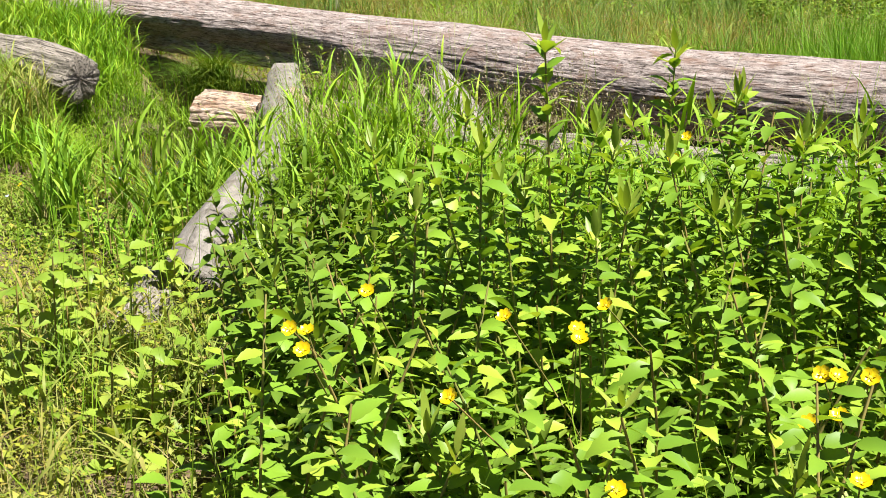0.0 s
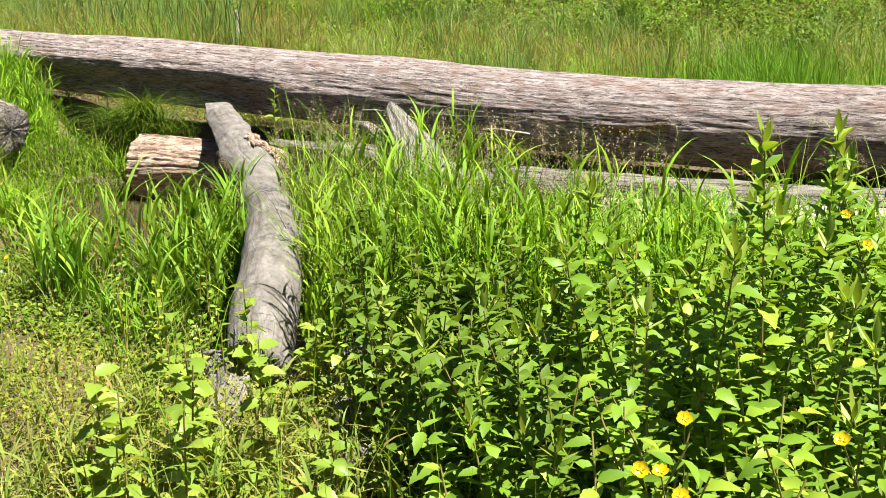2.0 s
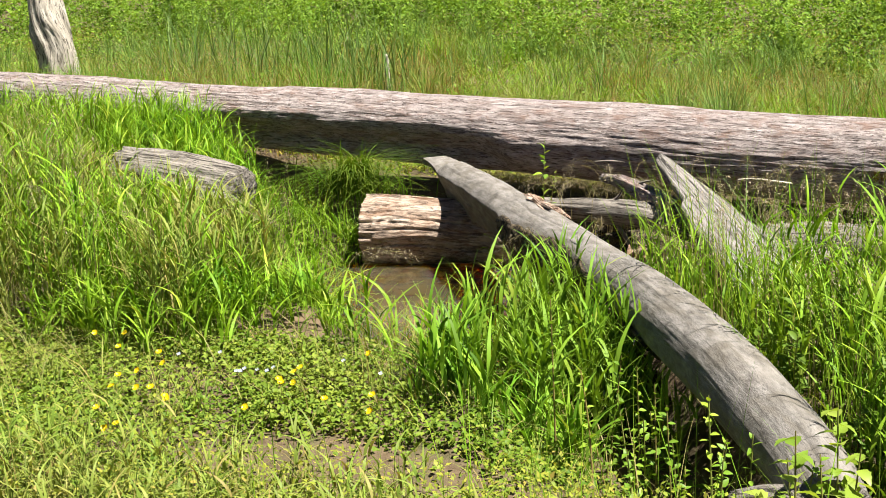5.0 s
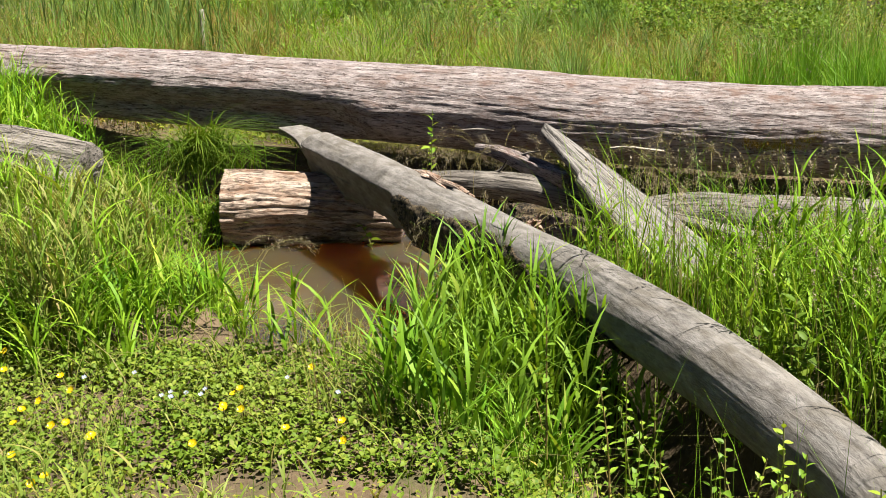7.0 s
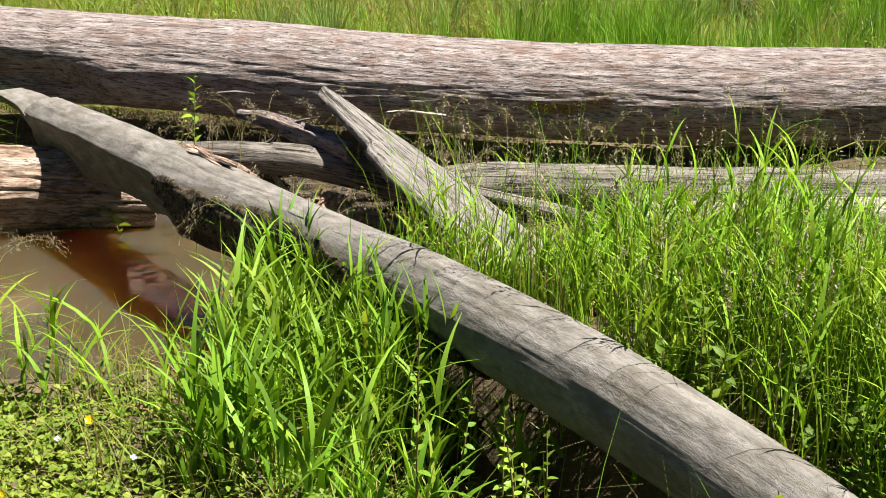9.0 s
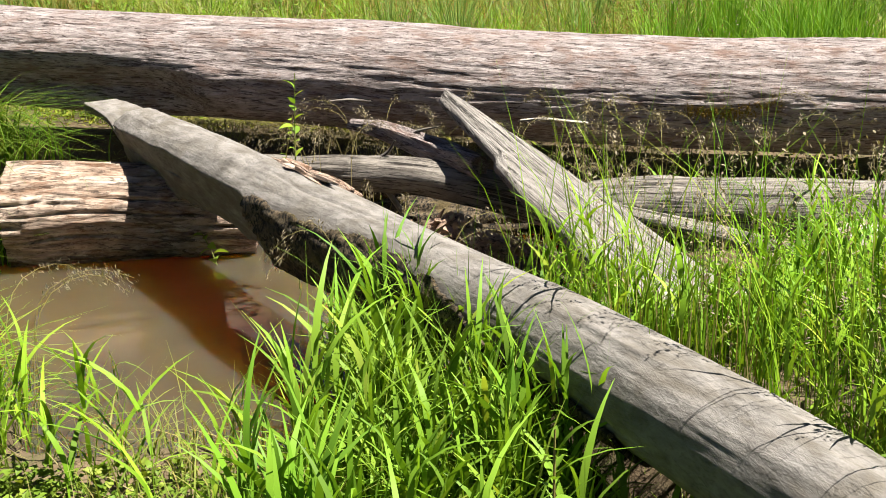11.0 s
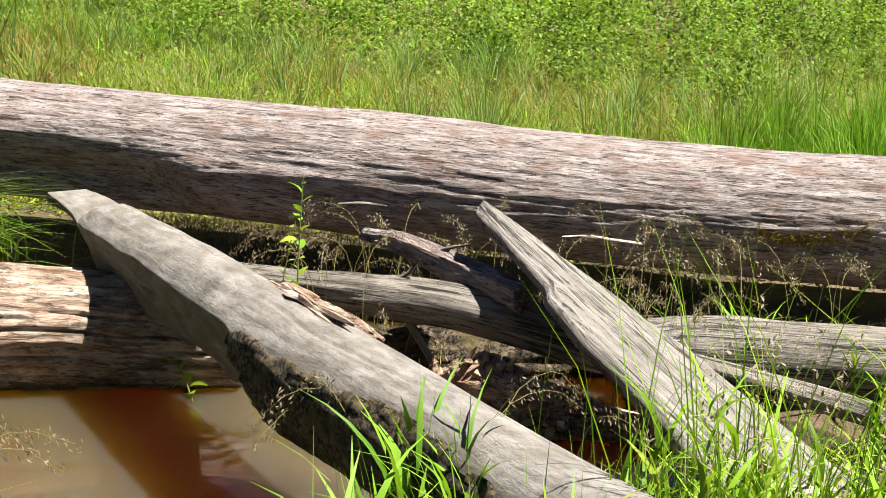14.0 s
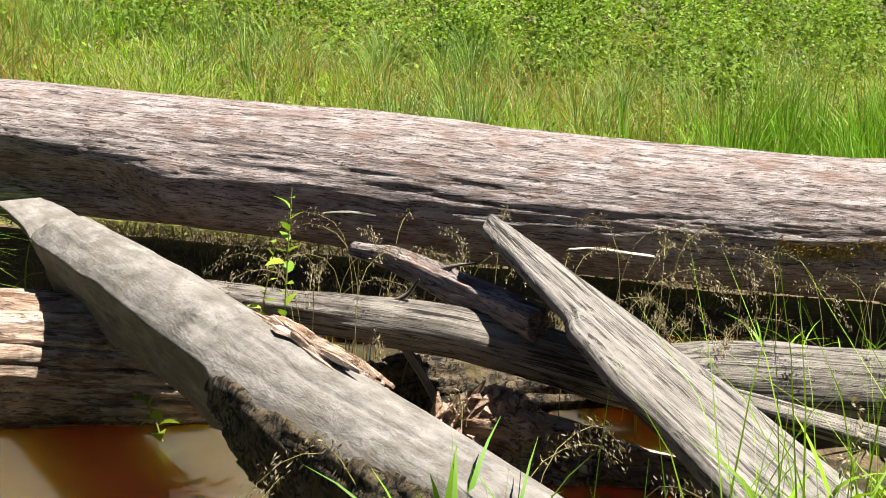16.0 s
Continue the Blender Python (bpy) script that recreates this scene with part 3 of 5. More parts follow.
def build_logs():
    main_log()
    log_b()
    stump()
    plain_log("short_log", [(-2.02, -1.60, 0.68, 0.18), (-1.6, -1.61, 0.63, 0.195), (-1.17, -1.62, 0.57, 0.17)], M_PLANK, "short weathered log block in tall grass", 120, 90, 1.0, 8, 0.10, 0.03)
    plain_log("grey_log", [(1.70, -0.72, 0.13, 0.08), (2.0, -0.79, 0.16, 0.125), (2.4, -0.88, 0.17, 0.13), (3.4, -1.08, 0.19, 0.13), (4.8, -1.25, 0.22, 0.13)], M_PLANK, "thin weathered grey log among grass", seed=9, fibre=0.016)
    plain_log("white_log", [(2.75, -1.50, 0.20, 0.08), (3.6, -1.60, 0.23, 0.09), (5.0, -1.72, 0.27, 0.08)], M_WHITE, "sun-bleached white log among grass", seed=10)
    plain_log("bleached_board", [(1.95, -2.0, 0.13, 0.06), (2.5, -2.2, 0.18, 0.08), (3.4, -2.28, 0.17, 0.07), (4.3, -2.3, 0.19, 0.06)], M_WHITE, "bleached white board half hidden in grass", seed=11)
    plain_log("thin_pole", [(1.95, -1.25, 0.27, 0.035), (2.3, -1.32, 0.20, 0.04), (2.9, -1.42, 0.06, 0.04)], M_PLANK, "thin grey pole lying in the grass", 50, 18, 1, 14)
    plain_log("branch", [(0.10, -0.32, 0.285, 0.05), (0.5, -0.55, 0.30, 0.064), (0.85, -0.78, 0.335, 0.075), (1.17, -0.97, 0.35, 0.08), (1.45, -1.03, 0.305, 0.088), (1.7, -1.0, 0.22, 0.09), (1.95, -0.92, 0.17, 0.08)], M_PLANK, "thick grey branch propped between the logs", 110, 40, 1, 12, 0.07, 0.012)
    plain_log("broken_branch", [(0.80, -0.42, 0.475, 0.012), (0.97, -0.58, 0.475, 0.032), (1.2, -0.88, 0.455, 0.044), (1.40, -1.10, 0.435, 0.045)], M_LOG, "cracked dead branch under the fallen log", 110, 40, 1, 15, 0.22, 0.024)
    for host, rows in (("branch", [(0.92, -0.82, 0.39, 0.010), (1.0, -0.86, 0.44, 0.007), (1.04, -0.88, 0.50, 0.003)]), ("broken_branch", [(1.10, -0.75, 0.48, 0.010), (1.14, -0.79, 0.52, 0.007), (1.22, -0.81, 0.54, 0.003)])):
        V, F, G = tube(rows, 20, 10, None, 1, 27, 0.1, 0.001)
        part_of(bpy.data.objects[host], "twig", mesh_from("twig", V, F, M_PLANK, G), "short dry side twig")
    plain_log("thin_stick", [(0.98, -0.88, 0.30, 0.012), (1.07, -0.90, 0.17, 0.014), (1.17, -0.92, -0.02, 0.013)], M_PLANK, "thin pale stick standing in the water", 30, 10, 1, 16)
    plain_log("white_twig", [(1.62, -0.01, 0.395, 0.003), (1.74, 0.0, 0.398, 0.006), (1.86, 0.0, 0.385, 0.005), (1.96, 0.01, 0.372, 0.004)], M_WHITE, "short white twig caught against the fallen log", 24, 10, 1, 17)
    plain_log("pale_twig", [(0.66, 0.02, 0.505, 0.002), (0.76, 0.03, 0.509, 0.005), (0.86, 0.03, 0.50, 0.003)], M_PLANK, "small pale twig caught against the fallen log", 24, 10, 1, 18)
    plain_log("decayed_log", [(1.12, -1.06, -0.02, 0.05), (1.2, -1.08, 0.04, 0.10), (1.32, -1.13, 0.05, 0.12), (1.46, -1.17, 0.03, 0.11), (1.7, -1.21, 0.0, 0.07), (2.0, -1.29, -0.03, 0.06)], M_DECAY, "crumbling red-brown decayed log at the waterline", 160, 110, 1, 19, 0.22, 0.022)
    crumbs(bpy.data.objects["decayed_log"])
    # Dark debris added to darken the bright water gap below the branch.
    plain_log("sodden_branch", [(0.62, -0.92, 0.0, 0.05), (0.85, -0.80, 0.06, 0.09), (1.15, -0.70, 0.08, 0.10), (1.5, -0.62, 0.07, 0.09), (1.9, -0.56, 0.05, 0.07)], M_BARK, "dark muddy debris added in the shallow water below the branch", 110, 48, 1, 37, 0.12, 0.03)
    # Bark-dark log added so the gap under the fallen log stays black.
    plain_log("sunken_log", [(0.72, 0.02, 0.06, 0.07), (0.95, 0.0, 0.07, 0.08), (1.2, -0.05, 0.06, 0.08), (1.5, -0.1, 0.04, 0.07)], M_BARK, "dark log added to blacken the gap beneath the fallen log", 100, 48, 1, 20, 0.05, 0.03)
    plain_log("driftwood", [(2.62, -4.55, 0.42, 0.05), (2.74, -4.72, 0.43, 0.075), (2.9, -5.12, 0.42, 0.07), (3.06, -5.5, 0.40, 0.05)], M_PLANK, "weathered driftwood piece under leafy weeds", 60, 30, 1, 23, 0.08, 0.012)
    plain_log("white_stump", [(5.15, 4.5, 0.56, 0.14), (5.6, 4.8, 0.64, 0.22), (6.2, 5.2, 0.66, 0.20), (6.8, 5.6, 0.64, 0.15)], M_WHITE, "sun-bleached stump lying in the far meadow", 70, 60, 1, 25, 0.15, 0.04)
    plain_log("dead_snag", [(-6.30, 3.4, 0.50, 0.27), (-6.32, 3.4, 0.95, 0.215), (-6.36, 3.4, 1.4, 0.20), (-6.40, 3.42, 1.75, 0.17)], M_WHITE, "pale dead tree snag in the far meadow", 60, 60, 1, 26, 0.12, 0.03)


def more_wood():
    plain_log("driftwood_chunk", [(2.16, -4.78, 0.38, 0.05), (2.30, -4.86, 0.41, 0.075), (2.44, -5.06, 0.41, 0.07), (2.50, -5.30, 0.39, 0.05)], M_PLANK, "broken weathered driftwood chunk at the log's end", 60, 40, 1, 33, 0.12, 0.014)
    plain_log("bleached_stick", [(1.62, 2.28, 0.40, 0.02), (1.8, 2.2, 0.42, 0.03), (2.05, 2.12, 0.40, 0.025)], M_WHITE, "bleached broken stick in the meadow behind the log", 30, 14, 1, 34)
    plain_log("pale_post", [(-2.33, 3.5, 0.4, 0.03), (-2.32, 3.5, 0.7, 0.028), (-2.31, 3.5, 1.0, 0.022)], M_WHITE, "thin pale dead post among cattails", 24, 14, 1, 35)
    plain_log("small_stump", [(2.98, 1.40, 0.22, 0.08), (2.99, 1.40, 0.42, 0.06), (3.0, 1.40, 0.57, 0.02)], M_DECAY, "small dark pointed stump in lush grass", 40, 30, 1, 36, 0.25, 0.02)


def splinter():
    """A flat split slab that tapers to a point, leaning up out of the grass."""
    a, b = np.array((2.24, -2.10, 0.03)), np.array((1.24, -0.84, 0.675))
    d = b - a
    L = np.linalg.norm(d)
    d /= L
    w = np.cross(d, (0, 0, 1)); w /= np.linalg.norm(w)
    w = w * 0.93 + np.array((0, 0, -0.25)); w -= d * (w @ d); w /= np.linalg.norm(w)
    nrm = np.cross(w, d)
    nu, nv = 160, 90
    V, G = [], []
    U, T = np.meshgrid(np.linspace(0, 1, nu), np.linspace(-1, 1, nv), indexing="ij")
    half = 0.285 * (1 - U) ** 0.58 * (1 + 0.10 * np.exp(-((U - 0.52) / 0.06) ** 2)) + 0.012
    left = half * (1 - 0.35 * smooth(0.66, 0.72, U))
    off = np.where(T < 0, T * left, T * half * 1.3) + 0.012 * vnoise(U * 9, T * 0 + 2, 3)
    ridge = 0.012 * fbm(U * 3, T * 9, 3, 21) + 0.010 * np.abs(vnoise(U * 2.2, T * 13, 22)) - 0.02 * smooth(0.10, 0.0, np.abs(T - 0.35 - 0.1 * vnoise(U * 5, U * 0, 23))) * smooth(0.85, 0.6, U)
    for sgn in (1, -1):
        th = sgn * (0.028 * (1 - 0.5 * U)) + (ridge if sgn > 0 else 0) + 0.02 * (1 - T ** 2) * sgn
        P = a + d * (U * L)[..., None] + w * off[..., None] + nrm * th[..., None]
        V.append(P.reshape(-1, 3)); G.append(np.stack([U * L, off, th + 0.3], -1).reshape(-1, 3))
    i, j = np.meshgrid(np.arange(nu - 1), np.arange(nv - 1), indexing="ij")
    q = (i * nv + j).ravel()
    top = np.stack([q, q + 1, q + nv + 1, q + nv], -1)
    bot = top[:, ::-1] + nu * nv
    e = np.arange(nu - 1) * nv
    s1 = np.stack([e, e + nv, e + nv + nu * nv, e + nu * nv], -1)
    e2 = e + nv - 1
    s2 = np.stack([e2, e2 + nu * nv, e2 + nv + nu * nv, e2 + nv], -1)
    k = np.arange(nv - 1) + (nu - 1) * nv
    s3 = np.stack([k, k + 1, k + 1 + nu * nv, k + nu * nv], -1)
    me = mesh_from("split_slab", np.vstack(V), np.vstack([top, bot, s1, s2, s3]), M_SLAB, np.vstack(G))
    return thing("split_slab", me, "tapering split grey slab of wood leaning out of the grass", "driftwood", group="drift logs")




# ---- grass ----
def blades(name, x, y, h, w, bend, mat, label, category="grass", seg=4, z=None, kind="stuff", az=None, power=2.3):
    """Many grass blades in one mesh. All of x, y, h, w, bend are arrays."""
    n = len(x)
    z = ground_z(x, y) - 0.015 if z is None else z
    az = rng.uniform(0, 2 * np.pi, n) if az is None else az
    dx, dy = np.cos(az), np.sin(az)
    s = np.linspace(0, 1, seg + 1)
    lat = (bend * h)[:, None] * s[None, :] ** (power[:, None] if isinstance(power, np.ndarray) else power)
    up = h[:, None] * (s[None, :] - 0.40 * np.clip(bend, 0, 1.6)[:, None] * s[None, :] ** 2.4)
    cx = x[:, None] + dx[:, None] * lat
    cy = y[:, None] + dy[:, None] * lat
    cz = z[:, None] + up
    turn = rng.uniform(-0.9, 0.9, n)
    px, py = -np.sin(az + turn), np.cos(az + turn)
    half = 0.5 * w[:, None] * np.clip(1.05 - s[None, :] ** 1.7, 0.04, 1) * np.clip(0.55 + 1.8 * s[None, :], 0, 1)
    V = np.empty((n, seg + 1, 2, 3), np.float32)
    for k, sg in ((0, -1), (1, 1)):
        V[:, :, k, 0] = cx + sg * px[:, None] * half
        V[:, :, k, 1] = cy + sg * py[:, None] * half
        V[:, :, k, 2] = cz
    base = (np.arange(n) * (seg + 1) * 2)[:, None]
    q = (np.arange(seg) * 2)[None, :]
    F = np.stack([base + q, base + q + 1, base + q + 3, base + q + 2], -1).reshape(-1, 4)
    return thing(name, mesh_from(name, V.reshape(-1, 3), F, mat), label, category, kind)


def stand(name, x, y, h, w, leafy, mat, label, kind="stuff", z=None, per=3, bend=(.25, 1.0), reach=(.14, .32)):
    """Grass with upright stems that carry arching leaves."""
    n = len(x)
    z = ground_z(x, y) - 0.015 if z is None else z
    k = rng.integers(0, n, n * per)
    lz = z[k] + h[k] * rng.uniform(.08, .72, n * per)
    X = np.concatenate([x, x[k] + rng.normal(0, .006, n * per)])
    Y = np.concatenate([y, y[k] + rng.normal(0, .006, n * per)])
    Z = np.concatenate([z, lz])
    H = np.concatenate([h, rng.uniform(*reach, n * per)])
    W = np.concatenate([w * .55, rng.uniform(*leafy, n * per)])
    B = np.concatenate([rng.uniform(.02, .4, n), rng.uniform(*bend, n * per) + .25])
    power = np.concatenate([np.full(n, 2.3), rng.uniform(1.1, 2.3, n * per)])
    return blades(name, X, Y, H, W, B, mat, label, z=Z, kind=kind, seg=5, power=power)


def panicles(name, x, y, h, mat, label):
    """Thin stalks, each with a narrow head of small seed husks."""
    n, per = len(x), 22
    z = ground_z(x, y)
    az, lean = rng.uniform(0, 2 * np.pi, n), rng.uniform(.02, .22, n)
    blades(name.split("_")[0] + "_stalks", x, y, h, np.full(n, .0035), lean, M_DRY, "thin dry stalks that carry seed heads", az=az, seg=4)
    k = np.repeat(np.arange(n), per)
    s = rng.uniform(.74, 1.0, n * per)
    off = lean[k] * h[k] * s ** 2.3
    spread = .016 * (1.15 - s)
    X = x[k] + np.cos(az[k]) * off + rng.normal(0, 1, n * per) * spread
    Y = y[k] + np.sin(az[k]) * off + rng.normal(0, 1, n * per) * spread
    Z = z[k] + h[k] * (s - .3 * lean[k] * s ** 2.4)
    return leaves(name, X, Y, Z, rng.uniform(.008, .016, n * per), rng.uniform(.3, .5, n * per), mat, label, "grass", 1.0, simple=True)


def scatter(n, x0, x1, y0, y1, keep=None):
    x, y = rng.uniform(x0, x1, n), rng.uniform(y0, y1, n)
    if keep is not None:
        k = keep(x, y)
        k = rng.uniform(0, 1, n) < k
        x, y = x[k], y[k]
    return x, y


def clumped(x, y, f=1.4, seed=0, lo=-0.25, hi=0.25):
    return smooth(lo, hi, fbm(x * f, y * f, 2, seed))


def off_logs(x, y):
    """0 where a log lies, 1 elsewhere."""
    t = np.clip(((x + 0.1) * 0.52 + (y + 0.62) * -0.854), 0, 4.7)
    d = np.hypot(x - (-0.1 + 0.515 * t), y - (-0.62 - 0.875 * t))
    keep = smooth(0.13, 0.2, d)
    keep = keep * (1 - (np.abs(y - 0.34) < 0.24) * (x > -6)) * (1 - (x > -1.75) * (x < 0.3) * (y > -0.42) * (y < 0.6))
    keep = keep * (1 - ((x > -0.65) & (x < 0.4) & (np.abs(y + 0.86) < 0.22)))
    lx = -0.1 + 0.60 * (-y - 0.62)
    hollow = smooth(lx - 0.32, lx - 0.22, x) * smooth(lx + 0.25, lx + 0.15, x) * smooth(-2.9, -3.3, y) * smooth(-4.95, -4.7, y)
    return keep * (1 - 0.88 * hollow)


build_logs()
more_wood()
splinter()


def u(n, a, b):
    return rng.uniform(a, b, n)


def log_x(y):
    """Where the smooth log lies, across, for a place along the view."""
    return -0.1 + 0.60 * (-y - 0.62)


def leaves(name, x, y, z, size, aspect, mat, label, category, tilt=0.5, kind="stuff", fold=0.25, simple=False):
    """Many small folded leaves in one mesh."""
    n = len(x)
    az = u(n, 0, 2 * np.pi)
    el = rng.normal(0.15, tilt, n)
    d = np.stack([np.cos(az) * np.cos(el), np.sin(az) * np.cos(el), np.sin(el)], -1)
    side = np.stack([-np.sin(az), np.cos(az), rng.normal(0, 0.25, n)], -1)
    side /= np.linalg.norm(side, axis=1)[:, None]
    nr = np.cross(d, side)
    P = np.stack([x, y, z], -1)
    L, W = size[:, None], (size * aspect)[:, None]
    if simple:
        V = np.stack([P - d * L * .4, P + side * W * .5 + nr * W * .15, P + d * L * .6, P - side * W * .5 + nr * W * .15], 1).reshape(-1, 3)
        return thing(name, mesh_from(name, V, np.arange(n * 4).reshape(-1, 4), mat), label, category, kind)
    rows = []
    for s, w, k in ((0, 0.10, 0), (0.30, 0.9, 0.02), (0.62, 0.85, 0.0), (1.0, 0.05, -0.12)):
        mid = P + d * L * (s - 0.3) + nr * L * k
        rows.append(np.stack([mid - side * W * w * 0.5 + nr * W * w * fold, mid, mid + side * W * w * 0.5 + nr * W * w * fold], 1))
    V = np.stack(rows, 1).reshape(-1, 3)
    b = (np.arange(n) * 12)[:, None]
    q = np.array([[r * 3 + c, r * 3 + c + 1, r * 3 + c + 4, r * 3 + c + 3] for r in range(3) for c in range(2)])
    F = (b[:, :, None] + q[None]).reshape(-1, 4)
    return thing(name, mesh_from(name, V, F, mat), label, category, kind)


def low_view(x, y):
    """Shorter growth in the trampled strip before the short log."""
    along = (x + 1.6) * 0.58 + (y + 1.7) * -0.81
    across = np.abs((x + 1.6) * 0.81 + (y + 1.7) * 0.58)
    strip = smooth(0.52, 0.30, across) * smooth(-0.1, 0.0, along) * smooth(2.4, 1.6, along)
    return 1 - strip * (0.40 - 0.18 * smooth(0.2, 1.5, along))


def patch(x, y, cx, cy, rx, ry):
    return smooth(1.2, 0.7, np.hypot((x - cx) / rx, (y - cy) / ry) + 0.35 * fbm(x * 4, y * 4, 2, 17))


def ragged(x, y, edge):
    """An uneven western edge to a patch of growth."""
    return smooth(edge - .5, edge, x + .5 * fbm(x * 1.6, y * 1.6, 3, 87))


# ---- ground vegetation ----
def build_grass():
    # left bank: tall stems with broad leaves
    left = lambda x, y: off_logs(x, y) * smooth(1.0, 1.12, pond_d(x, y)) * (0.10 + 0.90 * clumped(x, y, 2.4, 3, -.2, .15)) * smooth(-3.7, -3.4, y) * smooth(-0.15, -0.6, x) * (1 - smooth(-1.1, -.9, y) * smooth(-1.9, -1.5, x)) * (1 - 0.4 * patch(x, y, -1.5, -1.9, .5, .18))
    x, y = scatter(5200, -5.0, 0.0, -3.8, -0.5, left)
    n = len(x)
    stand("bank_grass", x, y, u(n, .42, 1.0) * (1 - .32 * smooth(-2.6, -1.7, y)) * low_view(x, y), u(n, .007, .012), (.007, .016), M_GRASS, "tall fresh green grass on the pond bank", per=7, bend=(.1, .9), reach=(.10, .24))
    x, y = scatter(4600, -3.6, -0.3, -3.7, -1.9, lambda x, y: smooth(1.05, 1.15, pond_d(x, y)) * clumped(x, y, 2.8, 53, -.15, .2))
    n = len(x)
    stand("bank_stems", x, y, u(n, .45, .95) * low_view(x, y), u(n, .005, .009), (.006, .013), M_MEADOW, "pale yellow-green grass stems on the pond bank", per=5, bend=(.1, .9), reach=(.1, .26))
    x, y = scatter(1500, 1.2, 3.6, -4.7, -2.4, lambda x, y: (x > log_x(y) + .24) * (x < log_x(y) + .9))
    n = len(x)
    blades("log_stalks", x, y, u(n, .5, 1.0), u(n, .003, .006), u(n, .05, .5), M_GRASS, "thin tall grass stalks leaning by the smooth log")
    shore = lambda x, y: smooth(0.98, 1.08, pond_d(x, y)) * smooth(-3.95, -3.6, y) * (0.1 + 0.9 * clumped(x, y, 3.2, 35, -.2, .15)) * smooth(-3.0, -3.3, y) * (1 - .9 * smooth(-.05, .15, x - .2 * (y + 3.3)))
    x, y = scatter(1500, -1.0, 0.85, -3.95, -2.8, shore)
    n = len(x)
    stand("shore_grass", x, y, u(n, .18, .42), u(n, .007, .012), (.008, .017), M_GRASS, "green grass stems along the water's edge", per=5, bend=(.1, .9), reach=(.12, .26))
    slope = lambda x, y: off_logs(x, y) * smooth(.86, 1.0, pond_d(x, y)) * smooth(1.6, 1.4, pond_d(x, y))
    x, y = scatter(15000, -2.2, 0.0, -3.0, -0.5, slope)
    n = len(x)
    blades("slope_weeds", x, y, u(n, .08, .36), u(n, .004, .010), u(n, .2, 1.3), M_GRASS, "thin straggling weeds on the muddy pond slope", z=np.maximum(ground_z(x, y), -.02))
    leaves("slope_leaves", x[::2], y[::2], np.maximum(ground_z(x[::2], y[::2]), 0) + u(len(x[::2]), .01, .2), u(len(x[::2]), .02, .045), u(len(x[::2]), .3, .6), M_COVER, "small leaves of straggling weeds on the pond slope", "weeds")
    x, y = scatter(30, -.9, .75, -2.9, -2.3, lambda x, y: (pond_d(x, y) > .7) * 1.0)
    n = len(x)
    stand("water_grass", x, y, u(n, .22, .45), u(n, .006, .010), (.008, .016), M_GRASS, "single grass stems standing in shallow water", per=3, bend=(.2, 1.1), z=np.zeros(n) - .05)
    clump = lambda x, y: (x < log_x(y) + 0.07) * smooth(0.88, 1.12, x - 0.10 * (y + 3.0)) * (0.12 + 0.88 * clumped(x, y, 3.6, 5, -.3, .1)) * smooth(-4.25, -3.9, y) * smooth(-2.1, -2.5, y) * (1 - smooth(log_x(y) - .45, log_x(y) - .3, x) * smooth(-3.55, -3.9, y))
    x, y = scatter(3300, 0.4, 2.2, -4.3, -2.1, clump)
    n = len(x)
    z = np.maximum(ground_z(x, y), -0.02)
    tall = smooth(-3.9, -3.3, y)
    stand("reed_grass", x, y, u(n, .28, .78) * (.55 + .45 * tall), u(n, .010, .015), (.011, .022), M_REEDS, "broad-bladed green grass clump beside the smooth log", z=z, per=5, bend=(.0, .6), reach=(.14, .32))
    right = lambda x, y: off_logs(x, y) * (x > log_x(y) + 0.17 + 0.3 * smooth(-2.6, -1.8, y)) * (0.10 + 0.90 * clumped(x, y, 2.1, 7, -.25, .12)) * smooth(-5.0, -4.3, y) * (0.14 + 0.86 * smooth(-1.9, -2.6, y)) * smooth(0.9, 1.0, pond_d(x, y) + 0.25 * smooth(2.0, 2.4, x))
    x, y = scatter(9800, 0.9, 6.0, -5.0, -0.35, right)
    n = len(x)
    grow = (.50 + .55 * smooth(-2.4, -3.1, y) + .35 * smooth(-2.7, -3.3, y) * smooth(1.9, 2.4, x)) * (1 - .68 * smooth(2.8, 3.1, x - .12 * (y + 2)) * smooth(-4.3, -3.5, y))
    stand("meadow_clump", x, y, u(n, .28, .76) * grow, u(n, .007, .011), (.007, .016), M_GRASS, "dense tall green grass beside the logs", per=8, bend=(.1, .8), reach=(.10, .22))
    x, y = scatter(2600, 2.45, 5.2, -3.0, -1.55, lambda x, y: off_logs(x, y) * (0.2 + 0.8 * clumped(x, y, 2.4, 71, -.2, .15)) * smooth(0.35, 0.55, x - 2.24 + 0.9 * (y + 2.1)))
    n = len(x)
    stand("bright_grass", x, y, u(n, .20, .38), u(n, .006, .010), (.007, .015), M_LUSH, "bright green grass round the bleached boards", per=6, bend=(.1, .8), reach=(.10, .22))
    x, y = scatter(110000, -6.0, 8.0, -10.5, -3.3, lambda x, y: off_logs(x, y) * smooth(6.2, 5.0, np.hypot(x - 1.0, y + 4.5) + .8 * fbm(x * .7, y * .7, 2, 63)) * (0.15 + 0.85 * clumped(x, y, 1.1, 9)) * (1 - 0.9 * patch(x, y, .86, -4.64, .62, .23)))
    n = len(x)
    blades("low_grass", x, y, u(n, .07, .30), u(n, .003, .007), u(n, .2, 1.2), M_MEADOW, "short mixed grass on the bank")
    x, y = scatter(15000, -3.5, 6.0, -8.4, -3.6, lambda x, y: off_logs(x, y) * (1 - .8 * patch(x, y, .86, -4.64, .62, .23)) * (0.1 + 0.9 * clumped(x, y, .9, 19)))
    n = len(x)
